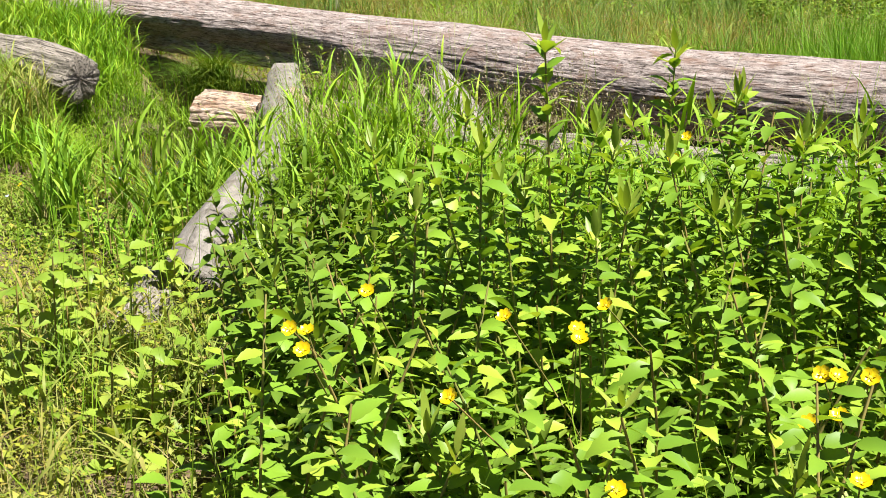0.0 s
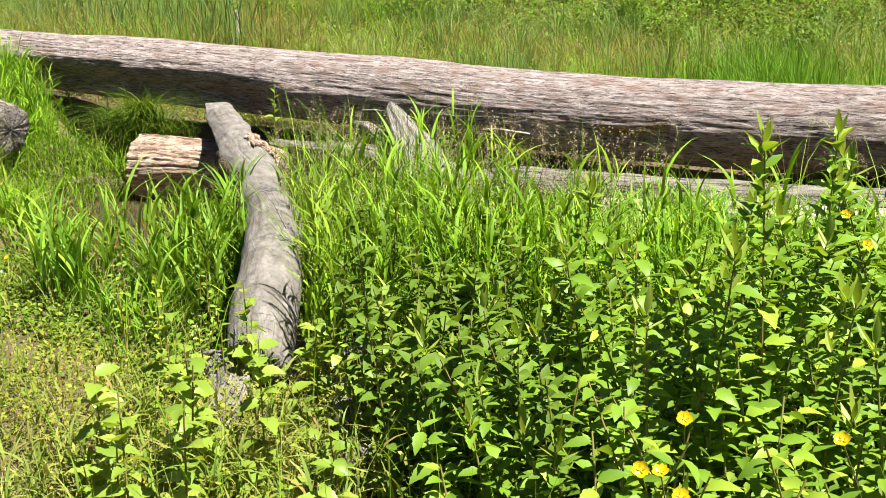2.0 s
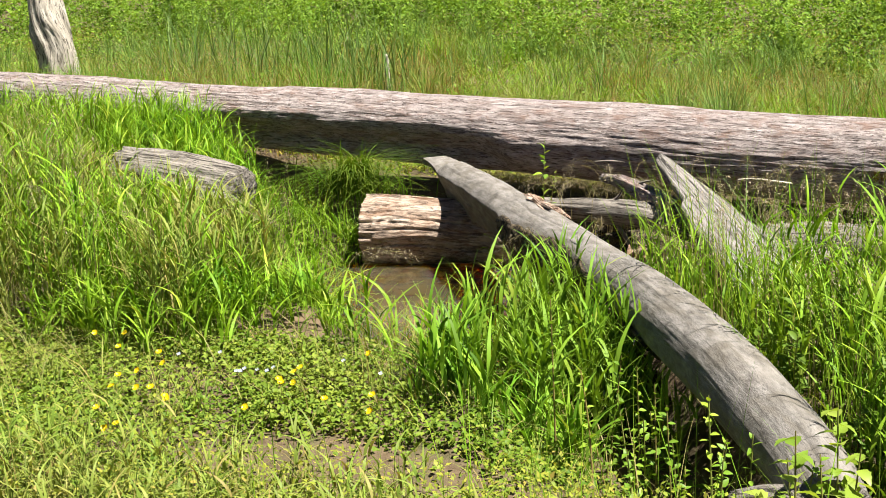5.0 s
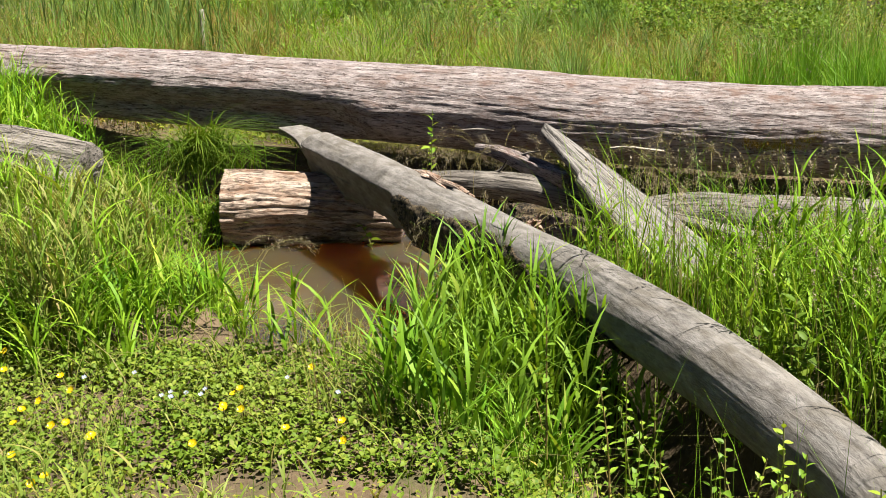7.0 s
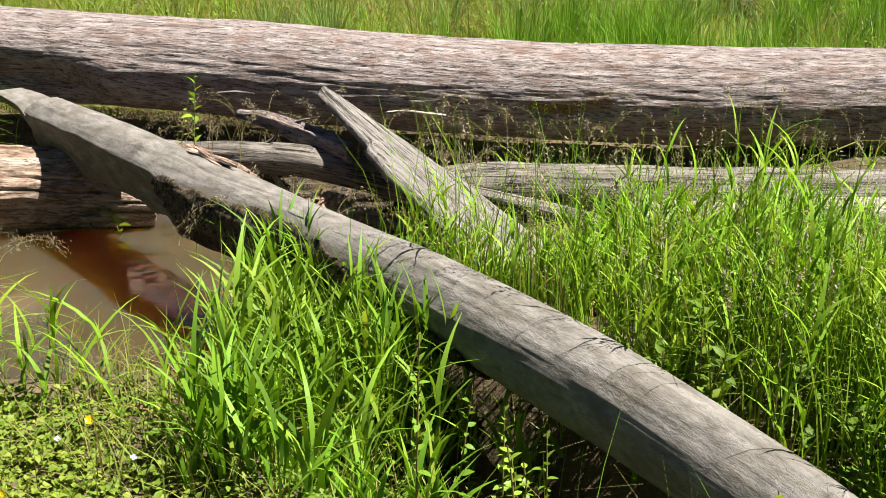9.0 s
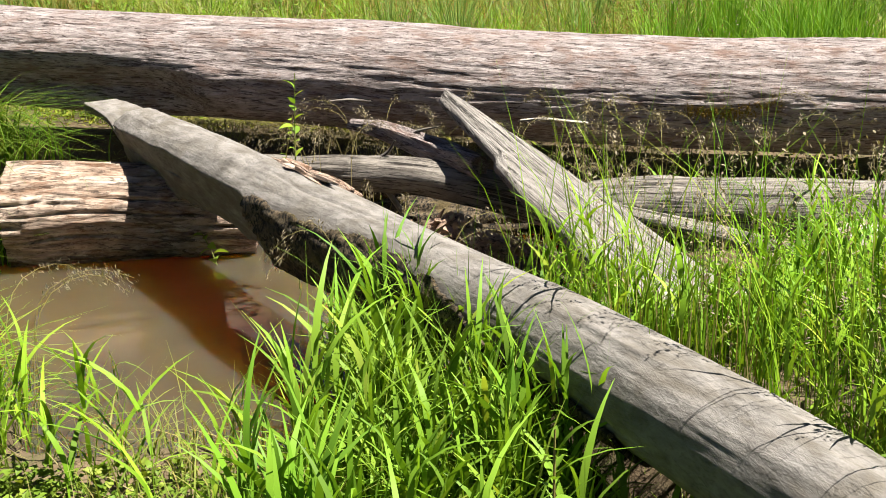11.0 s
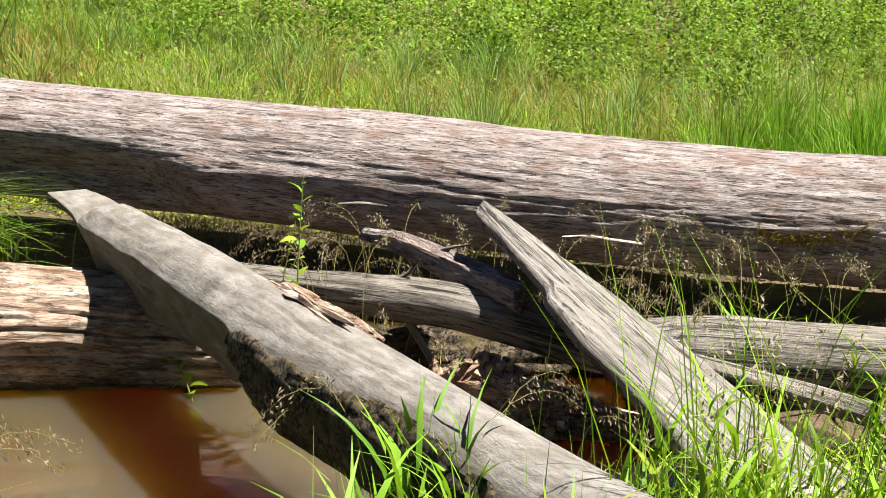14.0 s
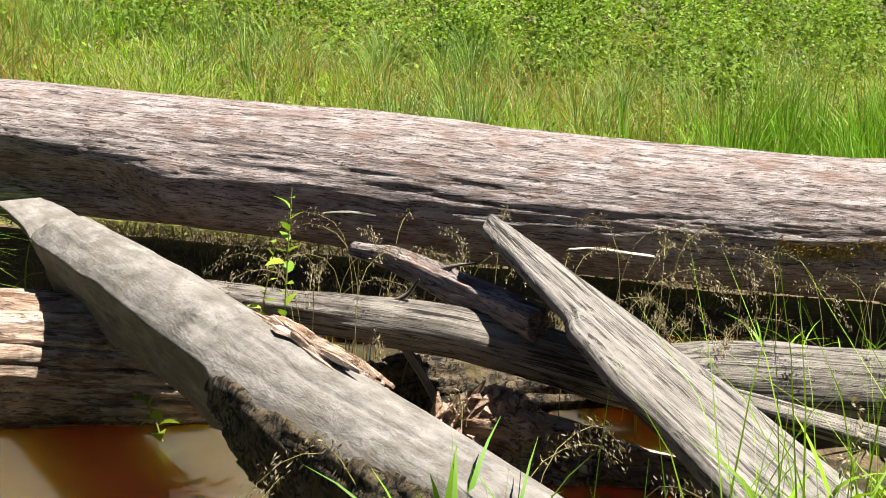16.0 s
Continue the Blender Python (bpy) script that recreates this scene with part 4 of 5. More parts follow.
    blades("dry_straw", x, y, u(n, .1, .4), u(n, .002, .005), u(n, .6, 2.2), M_DRY, "dry straw-coloured grass stems lying over the bank")
    x, y = scatter(2000, -1.5, 5.4, -7.0, -3.8, lambda x, y: off_logs(x, y) * smooth(.6, 1.8, x + .5 * (-y - 4.8)))
    n = len(x)
    blades("thin_stalks", x, y, u(n, .3, .7), u(n, .002, .004), u(n, .05, .4), M_GRASS, "thin upright grass stalks among the weeds")
    x, y = scatter(9000, -.6, 2.6, -.1, 1.15, lambda x, y: .3 + .7 * smooth(.1, .55, y) * smooth(1.6, .8, x))
    n = len(x)
    blades("straw_litter", x, y, u(n, .05, .16), u(n, .002, .005), u(n, 1.2, 3.0), M_DRY, "golden straw litter under the fallen log", z=ground_z(x, y) + u(n, 0, .04))
    pale = lambda x, y: smooth(-4.75, -5.05, y + .35 * smooth(1.0, 1.6, x)) * (1 - .95 * patch(x, y, .86, -4.64, .62, .23)) * (0.15 + 0.85 * clumped(x, y, 2.0, 51, -.2, .2)) * off_logs(x, y) * smooth(3.6, 3.1, x)
    x, y = scatter(10700, -2.8, 3.6, -7.4, -4.4, lambda x, y: pale(x, y) * ragged(x, y, -1.9))
    n = len(x)
    stand("pale_weeds", x, y, u(n, .14, .42), u(n, .004, .008), (.006, .012), M_MEADOW, "thin pale green weeds and grasses on the bank", per=5, bend=(.2, 1.2), reach=(.05, .13))
    x, y = scatter(2600, -6.0, -1.9, -.75, .02, lambda x, y: smooth(-1.85, -2.1, x))
    n = len(x)
    stand("log_foot_grass", x, y, u(n, .35, .80), u(n, .006, .010), (.006, .014), M_GRASS, "green grass growing against the broken log", per=5, bend=(.1, .9), reach=(.12, .28))
    x, y = scatter(420, 1.5, 3.4, -4.2, -2.9, lambda x, y: (x > log_x(y) + .2) * 1.0)
    panicles("grass_heads", x, y, u(len(x), .5, .82), M_SEED, "pale seed heads above the dense grass")
    x, y = scatter(700, -4.2, -.3, -3.7, -1.9, lambda x, y: smooth(1.05, 1.15, pond_d(x, y)) * (low_view(x, y) > .9))
    panicles("bank_heads", x, y, u(len(x), .6, 1.05), M_SEED, "pale seed heads above the bank grass")
    # sedge tuft hanging over the water by the rotten log
    n = 700
    a = u(n, 0, 2 * np.pi)
    r = np.abs(rng.normal(0, .13, n))
    x, y = -0.98 + np.cos(a) * r * 1.5, -0.40 + np.sin(a) * r
    out = rng.normal(-1.0, .9, n)
    blades("sedge_tuft", x, y, u(n, .24, .50), u(n, .006, .011), u(n, .5, 1.9), M_SEDGE, "dark green sedge tuft drooping over the pond", z=.40 - .5 * r + u(n, -.08, .06), az=out, seg=6, kind="")


def build_cover():
    x, y = scatter(87000, -3.6, 1.5, -5.4, -3.5, lambda x, y: ragged(x, y, -2.7) * off_logs(x, y) * (0.35 + 0.65 * clumped(x, y, 2.2, 13)) * (1 - 0.97 * patch(x, y, .86, -4.64, .66, .25)))
    n = len(x)
    leaves("creeping_cover", x, y, ground_z(x, y) + u(n, .0, .07), u(n, .012, .027), u(n, .7, 1.1), M_COVER, "low creeping green leaves carpeting the bank", "ground cover")
    x, y = scatter(52000, -2.5, 6.0, -8.4, -4.2, lambda x, y: off_logs(x, y) * (0.2 + 0.8 * clumped(x, y, 1.3, 15)) * (1 - 0.9 * patch(x, y, .86, -4.64, .62, .23)) * smooth(0.2, 1.6, x + 0.6 * (-y - 4.6)))
    n = len(x)
    leaves("weed_cover", x, y, ground_z(x, y) + u(n, .02, .26) * (0.4 + 0.6 * smooth(1.5, 3, x)), u(n, .012, .036), u(n, .35, .7), M_COVER, "mixed small-leaved weeds on the bank", "weeds")
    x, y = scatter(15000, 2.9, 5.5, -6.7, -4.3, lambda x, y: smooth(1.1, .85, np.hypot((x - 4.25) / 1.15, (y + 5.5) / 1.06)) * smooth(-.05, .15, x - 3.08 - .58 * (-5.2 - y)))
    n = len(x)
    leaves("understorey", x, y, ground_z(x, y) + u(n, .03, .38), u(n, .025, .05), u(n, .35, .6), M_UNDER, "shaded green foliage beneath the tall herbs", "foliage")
    x, y = scatter(73000, -2.2, 3.4, -7.0, -4.5, lambda x, y: ragged(x, y, -1.3) * off_logs(x, y) * (0.25 + 0.75 * clumped(x, y, 1.8, 71, -.2, .2)) * (1 - 0.9 * patch(x, y, .86, -4.64, .62, .23)) * smooth(-4.5, -4.8, y))
    n = len(x)
    leaves("pale_cover", x, y, ground_z(x, y) + u(n, .01, .22), u(n, .010, .026), u(n, .35, .7), M_PALE, "pale green small-leaved weeds over the bank", "weeds", .6, simple=True)
    # straggling small-leaved weeds; their dark leaf colour deepens the shade along the smooth log
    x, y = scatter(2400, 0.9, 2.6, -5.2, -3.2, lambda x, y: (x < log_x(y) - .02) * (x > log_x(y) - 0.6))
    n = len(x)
    leaves("shade_weeds", x, y, ground_z(x, y) + u(n, .0, .16), u(n, .02, .05), u(n, .3, .6), M_UNDER, "straggling weeds, dark-leaved to deepen the shade of the log", "weeds")


def tussocks(name, cx, cy, per, h, w, bend, r, mat, label, seg=3, kind="stuff"):
    """Grass clumps whose blades arch outwards from their centres."""
    n = len(cx)
    k = np.repeat(np.arange(n), per)
    m = n * per
    a, q = u(m, 0, 2 * np.pi), np.abs(rng.normal(0, .6, m))
    rad, tall = u(n, *r), u(n, *h)
    x, y = cx[k] + np.cos(a) * q * rad[k], cy[k] + np.sin(a) * q * rad[k]
    return blades(name, x, y, tall[k] * u(m, .5, 1.05), u(m, *w), u(m, *bend) * (.35 + .65 * np.clip(q, 0, 1.3)), mat, label, seg=seg, kind=kind, az=a + rng.normal(0, .5, m))


def mounds(name, cx, cy, rad, tall, per, size, mat, label):
    """Leafy bushes: leaves over rounded clumps with gaps between them."""
    n = len(cx)
    k = np.repeat(np.arange(n), per)
    m = n * per
    a, e = u(m, 0, 2 * np.pi), np.arcsin(u(m, -.1, 1.0))
    q = u(m, .72, 1.06) * (1 + .25 * np.sin(a * 3 + k) * np.sin(e * 4 + k * 2))
    x = cx[k] + np.cos(a) * np.cos(e) * rad[k] * q
    y = cy[k] + np.sin(a) * np.cos(e) * rad[k] * q
    z = ground_z(x, y) + tall[k] * np.clip(.25 + .75 * np.sin(e) * q, .05, 1.2)
    return leaves(name, x, y, z, u(m, *size), u(m, .5, .85), mat, label, "shrubs", .55, simple=True)


def build_far():
    ring = lambda x, y: (0.25 + 0.75 * clumped(x, y, 1.1, 11)) * smooth(7.0, 4.0, y)
    x, y = scatter(1500, -9, 9, 0.75, 7.0, ring)
    tussocks("far_meadow", x, y, 50, (.2, .6), (.005, .012), (.5, 2.0), (.08, .26), M_MEADOW, "yellow-green meadow grass in tussocks behind the fallen log")
    x, y = scatter(800, -9, 9, 0.75, 6.5, lambda x, y: clumped(x, y, .9, 47, -.1, .25))
    tussocks("far_green", x, y, 50, (.22, .7), (.005, .012), (.4, 1.8), (.08, .22), M_GRASS, "green grass tussocks in the meadow")
    x, y = scatter(260, -9, 9, 0.75, 5.5, lambda x, y: clumped(x, y, 1.0, 49, -.05, .25))
    tussocks("far_straw", x, y, 30, (.2, .5), (.003, .007), (.5, 2.0), (.08, .25), M_DRY, "dry straw-coloured tussocks in the meadow")
    x, y = scatter(26000, -9, 3.2, 0.62, 4.8, lambda x, y: clumped(x, y, 1.3, 23, -.05, .3) * smooth(2.8, 1.4, x))
    n = len(x)
    blades("sorrel_stalks", x, y, u(n, .28, .62), u(n, .003, .006), u(n, .1, 1.0), M_SORREL, "reddish-brown dock and sorrel stalks in the meadow", seg=2)
    x, y = scatter(52000, -9, 9, 0.62, 4.6, lambda x, y: 0.10 + 0.90 * clumped(x, y, 1.3, 29, -.1, .3))
    n = len(x)
    leaves("seed_spikes", x, y, ground_z(x, y) + u(n, .15, .6), u(n, .010, .030), u(n, .25, .5), M_SEED, "tan seed spikes of meadow grasses", "grass", 1.2, simple=True)
    x, y = scatter(620, -9, 9, 1.6, 7.5, lambda x, y: .25 + .75 * clumped(x, y, .9, 97, -.1, .25))
    tussocks("tall_sedge", x, y, 50, (.35, .85), (.005, .011), (.3, 1.6), (.08, .22), M_RUSH, "tall blue-green sedge tussocks across the meadow")
    x, y = scatter(420, -9, 9, 1.6, 7.5, lambda x, y: .25 + .75 * clumped(x, y, .9, 99, -.1, .25))
    tussocks("tall_meadow", x, y, 50, (.35, .8), (.004, .010), (.3, 1.8), (.08, .24), M_MEADOW, "tall yellow-green grass tussocks across the meadow")
    # lush bright clumps
    x, y = scatter(700, 2.0, 9.5, 0.8, 5.0, lambda x, y: np.maximum(patch(x, y, 3.4, 1.9, 1.2, .9), np.maximum(patch(x, y, 6.6, 3.2, 1.5, 1.2), patch(x, y, 4.4, 1.2, .6, .4))))
    tussocks("lush_grass", x, y, 60, (.45, .9), (.006, .012), (.08, .7), (.08, .18), M_LUSH, "bright lush green sedge clumps in the meadow")
    x, y = scatter(160, -6, -.5, 1.6, 4.0, lambda x, y: np.maximum(patch(x, y, -3.0, 2.4, .8, .5), patch(x, y, -5.2, 2.6, .8, .5)))
    tussocks("bright_clump", x, y, 50, (.35, .7), (.006, .011), (.1, .9), (.08, .18), M_LUSH, "bright green clump of grass by the cattails")
    # dark rush clump
    x, y = scatter(110, .2, 2.2, 1.0, 2.6, lambda x, y: patch(x, y, 1.05, 1.75, .38, .3))
    tussocks("rush_clump", x, y, 75, (.6, 1.12), (.003, .007), (.15, 1.1), (.06, .16), M_RUSH, "dark green rush clump behind the fallen log", kind="")
    x, y = scatter(900, -3.5, 3.0, .75, 2.6, lambda x, y: clumped(x, y, 1.2, 73, -.1, .25))
    panicles("meadow_heads", x, y, u(len(x), .42, .80), M_SORREL, "russet seed heads standing over the meadow")
    # cattails
    x, y = scatter(1300, -5.4, -1.4, 2.4, 4.8, lambda x, y: np.maximum(patch(x, y, -2.65, 3.5, .6, .6), patch(x, y, -4.3, 3.6, .8, .6)))
    n = len(x)
    blades("cattail_stand", x, y, u(n, .6, 1.25), u(n, .009, .018), u(n, .03, .5), M_REED, "blue-green cattail leaves standing in the meadow", seg=3)
    x, y = scatter(420, -6, 7, 1.5, 6, lambda x, y: clumped(x, y, .8, 83, -.1, .3))
    n = len(x)
    blades("tall_stems", x, y, u(n, .6, 1.2), u(n, .005, .011), u(n, .02, .5), M_REED, "tall dark stems rising above the meadow", seg=3)
    # bramble and leafy shrubs further back
    for name, mat, seed, count, label in (("bramble_thicket", M_SHRUB, 27, 1700, "leafy bramble thicket in bright sun"), ("dark_thicket", M_UNDER, 57, 900, "darker green shrub thicket behind the meadow")):
        x, y = scatter(count, -12, 13, 2.9, 11, lambda x, y: smooth(5.0, 6.6, y + 1.8 * fbm(x * .6, y * .6, 2, 41)) * (0.30 + 0.70 * clumped(x, y, .8, seed, -.05, .3)))
        n = len(x)
        rise = smooth(3.6, 7.5, y)
        mounds(name, x, y, u(n, .14, .42), (.2 + .9 * rise) * u(n, .5, 1.2), 230, (.026, .062), mat, label)
    x, y = scatter(20, .5, 4.6, 3.6, 5.8, lambda x, y: patch(x, y, 2.7, 4.8, 1.2, .9))
    n = len(x)
    mounds("dark_bush", x, y, u(n, .12, .4), u(n, .35, .9), 360, (.03, .065), M_UNDER, "dark leafy bush at the edge of the meadow")
    x, y = scatter(210000, -11, 12, .62, 10, lambda x, y: .6 + .4 * clumped(x, y, 1.2, 91, -.2, .2))
    n = len(x)
    leaves("meadow_carpet", x, y, ground_z(x, y) + u(n, .0, .09) + .12 * smooth(3, 7, y), u(n, .02, .05), u(n, .35, .7), M_PALE, "pale green low growth covering the meadow floor", "ground cover", .6, simple=True)
    x, y = scatter(60000, -30, 32, 9, 34)
    n = len(x)
    leaves("far_thicket", x, y, ground_z(x, y) + u(n, .1, 2.6), u(n, .1, .25), u(n, .5, .9), M_SHRUB, "distant leafy thicket", "shrubs", .7, simple=True)
    x, y = scatter(26000, -9, 9, .65, 5.5, lambda x, y: clumped(x, y, 1.5, 33, .0, .25))
    n = len(x)
    leaves("meadow_weeds", x, y, ground_z(x, y) + u(n, .03, .40), u(n, .015, .05), u(n, .4, .8), M_SHRUB, "small leafy weeds in the meadow", "weeds", .6, simple=True)


def build_outer():
    """Sparser meadow round the clearing."""
    ring = lambda x, y: smooth(4.7, 6.8, np.hypot(x - 1.0, y + 4.5)) * (0.2 + 0.8 * clumped(x, y, .5, 61)) * (y < .4)
    x, y = scatter(90000, -16, 18, -18, .4, ring)
    n = len(x)
    blades("outer_meadow", x, y, u(n, .2, .6), u(n, .012, .026), u(n, .2, 1.2), M_MEADOW, "mixed green grass round the clearing", seg=3)


build_grass()
build_outer()
build_cover()
build_far()


# ---- single plants ----
def leaf_mesh(name, length, width, mat, teeth=0.06, curl=0.25, n=9):
    """A pointed leaf along +x with a folded midrib and a toothed edge."""
    V, F = [], []
    for i in range(n + 1):
        s = i / n
        w = width * 0.5 * (math.sin(math.pi * min(1, s ** 0.75 * 0.98 + 0.02)) ** 0.9) * (1 + teeth * (-1) ** i) if i < n else 0.0004
        xx, zz = length * (s + 0.04), length * (0.18 * s - curl * s * s)
        V += [(xx, -w, zz + w * 0.28), (xx, 0, zz), (xx, w, zz + w * 0.28)]
    for i in range(n):
        for c in (0, 1):
            F.append((3 * i + c, 3 * i + c + 1, 3 * i + c + 4, 3 * i + c + 3))
    return mesh_from(name, V, F, mat)


def stem_mesh(name, pts, mat):
    V, F, _ = tube(pts, 12, 6, None, 1, 0, 0, 0, False)
    return mesh_from(name, V, F, mat)


HERB_LEAVES = [leaf_mesh("leaf", .10, .046, M_HERB), leaf_mesh("leaf", .115, .058, M_HERB, .08, .45), leaf_mesh("leaf", .085, .046, M_HERB, .05, .15)]
FOLIAGE_LEAVES = [leaf_mesh("leaf", .10, .046, M_HERB_JOINED), leaf_mesh("leaf", .115, .058, M_HERB_JOINED, .08, .45), leaf_mesh("leaf", .085, .040, M_HERB_JOINED, .05, .15)]
TUFT_LEAF = leaf_mesh("young_leaf", .07, .018, M_LIME, .02, -.1, 6)
BROAD_LEAF = [leaf_mesh("leaf", .12, .072, M_LIME, .10, .3), leaf_mesh("leaf", .085, .052, M_LIME, .10, .45)]
BANK_LEAVES = [leaf_mesh("leaf", .08, .034, M_UNDER), leaf_mesh("leaf", .065, .030, M_UNDER, .05, .4)]
HERB_GROUP = "tall leafy herbs"


def herb(height, count, leafset, label, seed, tuft=True, sway=.2, start=0.18, scale=1.0, name="leafy_herb", group=HERB_GROUP, joined=False):
    r = random.Random(seed)
    root = tagged(new(name), label, "plant", group)
    lx, ly = r.uniform(-sway, sway) * height, r.uniform(-sway, sway) * height
    pts = [(0, 0, -0.03, .0036), (lx * .2, ly * .2, height * .4, .0028), (lx * .6, ly * .6, height * .75, .0024), (lx, ly, height, .0018)]
    part_of(root, "stem", stem_mesh("stem", pts, M_STEM))
    ang = r.uniform(0, 6.28)
    bm = bmesh.new() if joined else None
    for i in range(count):
        s = start + (1 - start) * i / count
        ang += 2.4 + r.uniform(-.3, .3)
        k = scale * (1.1 - 0.38 * s) * r.uniform(.8, 1.15)
        m = pose(lx * s * s, ly * s * s, height * s) @ Matrix.Rotation(ang, 4, "Z") @ Matrix.Rotation(-r.uniform(-.45, .65) - .2 * s, 4, "Y") @ Matrix.Rotation(r.uniform(-.5, .5), 4, "X") @ Matrix.Scale(k, 4)
        me = r.choice(leafset)
        if joined:
            bm.from_mesh(me)
            bmesh.ops.transform(bm, matrix=m, verts=[v for v in bm.verts if v.index < 0 or not v.tag])
            for v in bm.verts:
                v.tag = True
        else:
            part_of(root, "leaf", me, "", m)
    if joined:
        fm = bpy.data.meshes.new("foliage")
        bm.to_mesh(fm)
        bm.free()
        fm.materials.append(leafset[0].materials[0])
        part_of(root, "foliage", fm)
    if tuft:
        for i in range(7):
            m = pose(lx, ly, height - .006 * i) @ Matrix.Rotation(i * 2.4, 4, "Z") @ Matrix.Rotation(-1.15 + .17 * i, 4, "Y") @ Matrix.Scale(r.uniform(.6, .95), 4)
            part_of(root, "young_leaf", TUFT_LEAF, "pale yellow-green young leaf" if i == 0 else "", m)
    return root


def plant_at(ob, x, y, turn, lean=0.0):
    z = float(ground_z(x, y))
    return copy_thing(ob, pose(x, y, z, lean, lean * .5, turn))


def build_herbs():
    r = random.Random(11)
    label = "tall green herb with pointed toothed leaves in dense patch"
    sizes = ((.46, 27), (.54, 31), (.62, 34), (.70, 38), (.80, 42), (.40, 24))
    kinds = [herb(h, c + 3, HERB_LEAVES, label, i, i % 3 == 0, scale=.66) for i, (h, c) in enumerate(sizes)]
    backs = [herb(h, c + 12, FOLIAGE_LEAVES, label, 20 + i, i % 3 == 1, scale=.68, joined=True) for i, (h, c) in enumerate(sizes)]
    spots = []
    tries = 0
    while len(spots) < 230 and tries < 9000:
        tries += 1
        x, y = r.uniform(3.0, 5.35), r.uniform(-6.6, -4.5)
        edge = 3.08 + 0.58 * (-5.2 - y) + r.uniform(-.12, .12)
        if x < edge or math.hypot((x - 4.25) / 1.15, (y + 5.55) / 1.06) > 1 + r.uniform(-.1, .1):
            continue
        if any((x - a) ** 2 + (y - b) ** 2 < .0060 for a, b in spots):
            continue
        spots.append((x, y))
    spots.sort(key=lambda p: math.hypot(p[0] - 4.4, p[1] + 7.2))
    for i, (x, y) in enumerate(spots):
        near = smooth(-5.3, -6.3, y)
        pick = r.choice((2, 3, 4, 3)) if r.random() > near else r.choice((0, 1, 2, 1))
        if x < 3.5 + 0.3 * (-5.2 - y) or (y > -5.1 and x < 4.0):
            pick = r.choice((0, 5, 1))
        plant_at((kinds if i < 92 else backs)[pick], x, y, r.uniform(0, 360), r.uniform(-7, 7))
    tall = herb(.98, 52, HERB_LEAVES, "tallest leafy green herb standing above the patch", 31, True, .03, .18, .72)
    plant_at(tall, 4.15, -5.15, 130, -2)
    for x, y in ((4.53, -5.45), (3.82, -5.30), (4.62, -5.15), (3.98, -5.45)):
        plant_at(kinds[4], x, y, 60, 2)
    for k in kinds + backs:
        k.matrix_basis = pose(r.uniform(3.9, 4.8), r.uniform(-5.9, -5.2), .40, 0, 0, r.uniform(0, 360))
    tall.matrix_basis = pose(4.06, -5.60, .40, 1, 0, 20)
    # lime broad-leaved weeds in front of the log's end
    lab = "yellow-green broad-leaved weed on the bank"
    lime = [herb(h, c, BROAD_LEAF, lab, 60 + i, False, .2, .3, .78, "broad_leaf_weed", "broad-leaved weeds") for i, (h, c) in enumerate(((.36, 13), (.48, 17), (.26, 10)))]
    done = 0
    while done < 30:
        x, y = r.uniform(1.9, 3.4), r.uniform(-6.05, -4.75)
        if abs(x - (2.50 + 0.30 * (-y - 4.6))) > 0.42:
            continue
        plant_at(lime[done % 3], x, y, r.uniform(0, 360), r.uniform(-10, 10))
        done += 1
    mid = [herb(h, c + 6, BANK_LEAVES, "mid-height green weed growing beside the log's end", 70 + i, False, .2, .2, .95, "bank_weed", "bank weeds", True) for i, (h, c) in enumerate(((.36, 18), (.46, 22), (.30, 15)))]
    done = 0
    while done < 70:
        x, y = r.uniform(2.1, 3.9), r.uniform(-5.6, -3.7)
        if x < log_x(y) + 0.22 or x > log_x(y) + 1.25:
            continue
        plant_at(mid[done % 3], x, y, r.uniform(0, 360), r.uniform(-10, 10))
        done += 1
    screen = herb(.60, 40, BANK_LEAVES, "taller leafy green weed on the bank", 77, False, .2, .15, .95, "bank_weed", "bank weeds", True)
    done = 0
    while done < 44:
        x, y = r.uniform(2.6, 4.0), r.uniform(-6.0, -4.2)
        if x - 2.92 < (-y - 5.1) * .55 or x - 2.92 > (-y - 5.1) * .55 + .55:
            continue
        plant_at(screen, x, y, r.uniform(0, 360), r.uniform(-10, 10))
        done += 1
    screen.matrix_basis = pose(3.2, -5.1, float(ground_z(3.2, -5.1)))
    for k, (x, y) in zip(mid, ((2.9, -4.6), (3.2, -4.9), (2.7, -4.4))):
        k.matrix_basis = pose(x, y, float(ground_z(x, y)))
    for k, (x, y) in zip(lime, ((2.8, -5.0), (3.1, -5.2), (2.5, -4.7))):
        k.matrix_basis = pose(x, y, float(ground_z(x, y)))
    # straggling herbs beside the smooth log
    lab = "straggling small-leaved herb beside the smooth log"
    small = [herb(h, c, [HERB_LEAVES[2]], lab, 80 + i, False, .2, .25, .45, "small_herb", "small herbs by the log", True) for i, (h, c) in enumerate(((.34, 15), (.48, 20)))]
    done = 0
    while done < 22:
        y = r.uniform(-5.0, -3.9)
        x = log_x(y) - r.uniform(.1, .45)
        plant_at(small[done % 2], x, y, r.uniform(0, 360), r.uniform(-12, 12))
        done += 1
    small[0].matrix_basis = pose(1.68, -4.5, .3)
    small[1].matrix_basis = pose(1.48, -4.2, .3)
    wet = herb(.16, 6, BROAD_LEAF[1:], "small pale leafy sprout at the water's edge", 97, False, .3, .2, .8, "water_sprout", "", True)
    wet.matrix_basis = pose(.26, -1.05, .0, 0, -14, 0)
    # leafy stem growing behind the smooth log
    leafy_stem = herb(.36, 14, [HERB_LEAVES[2]], "slender leafy stem growing behind the smooth log", 95, False, .1, .1, .55, "slender_herb", "")
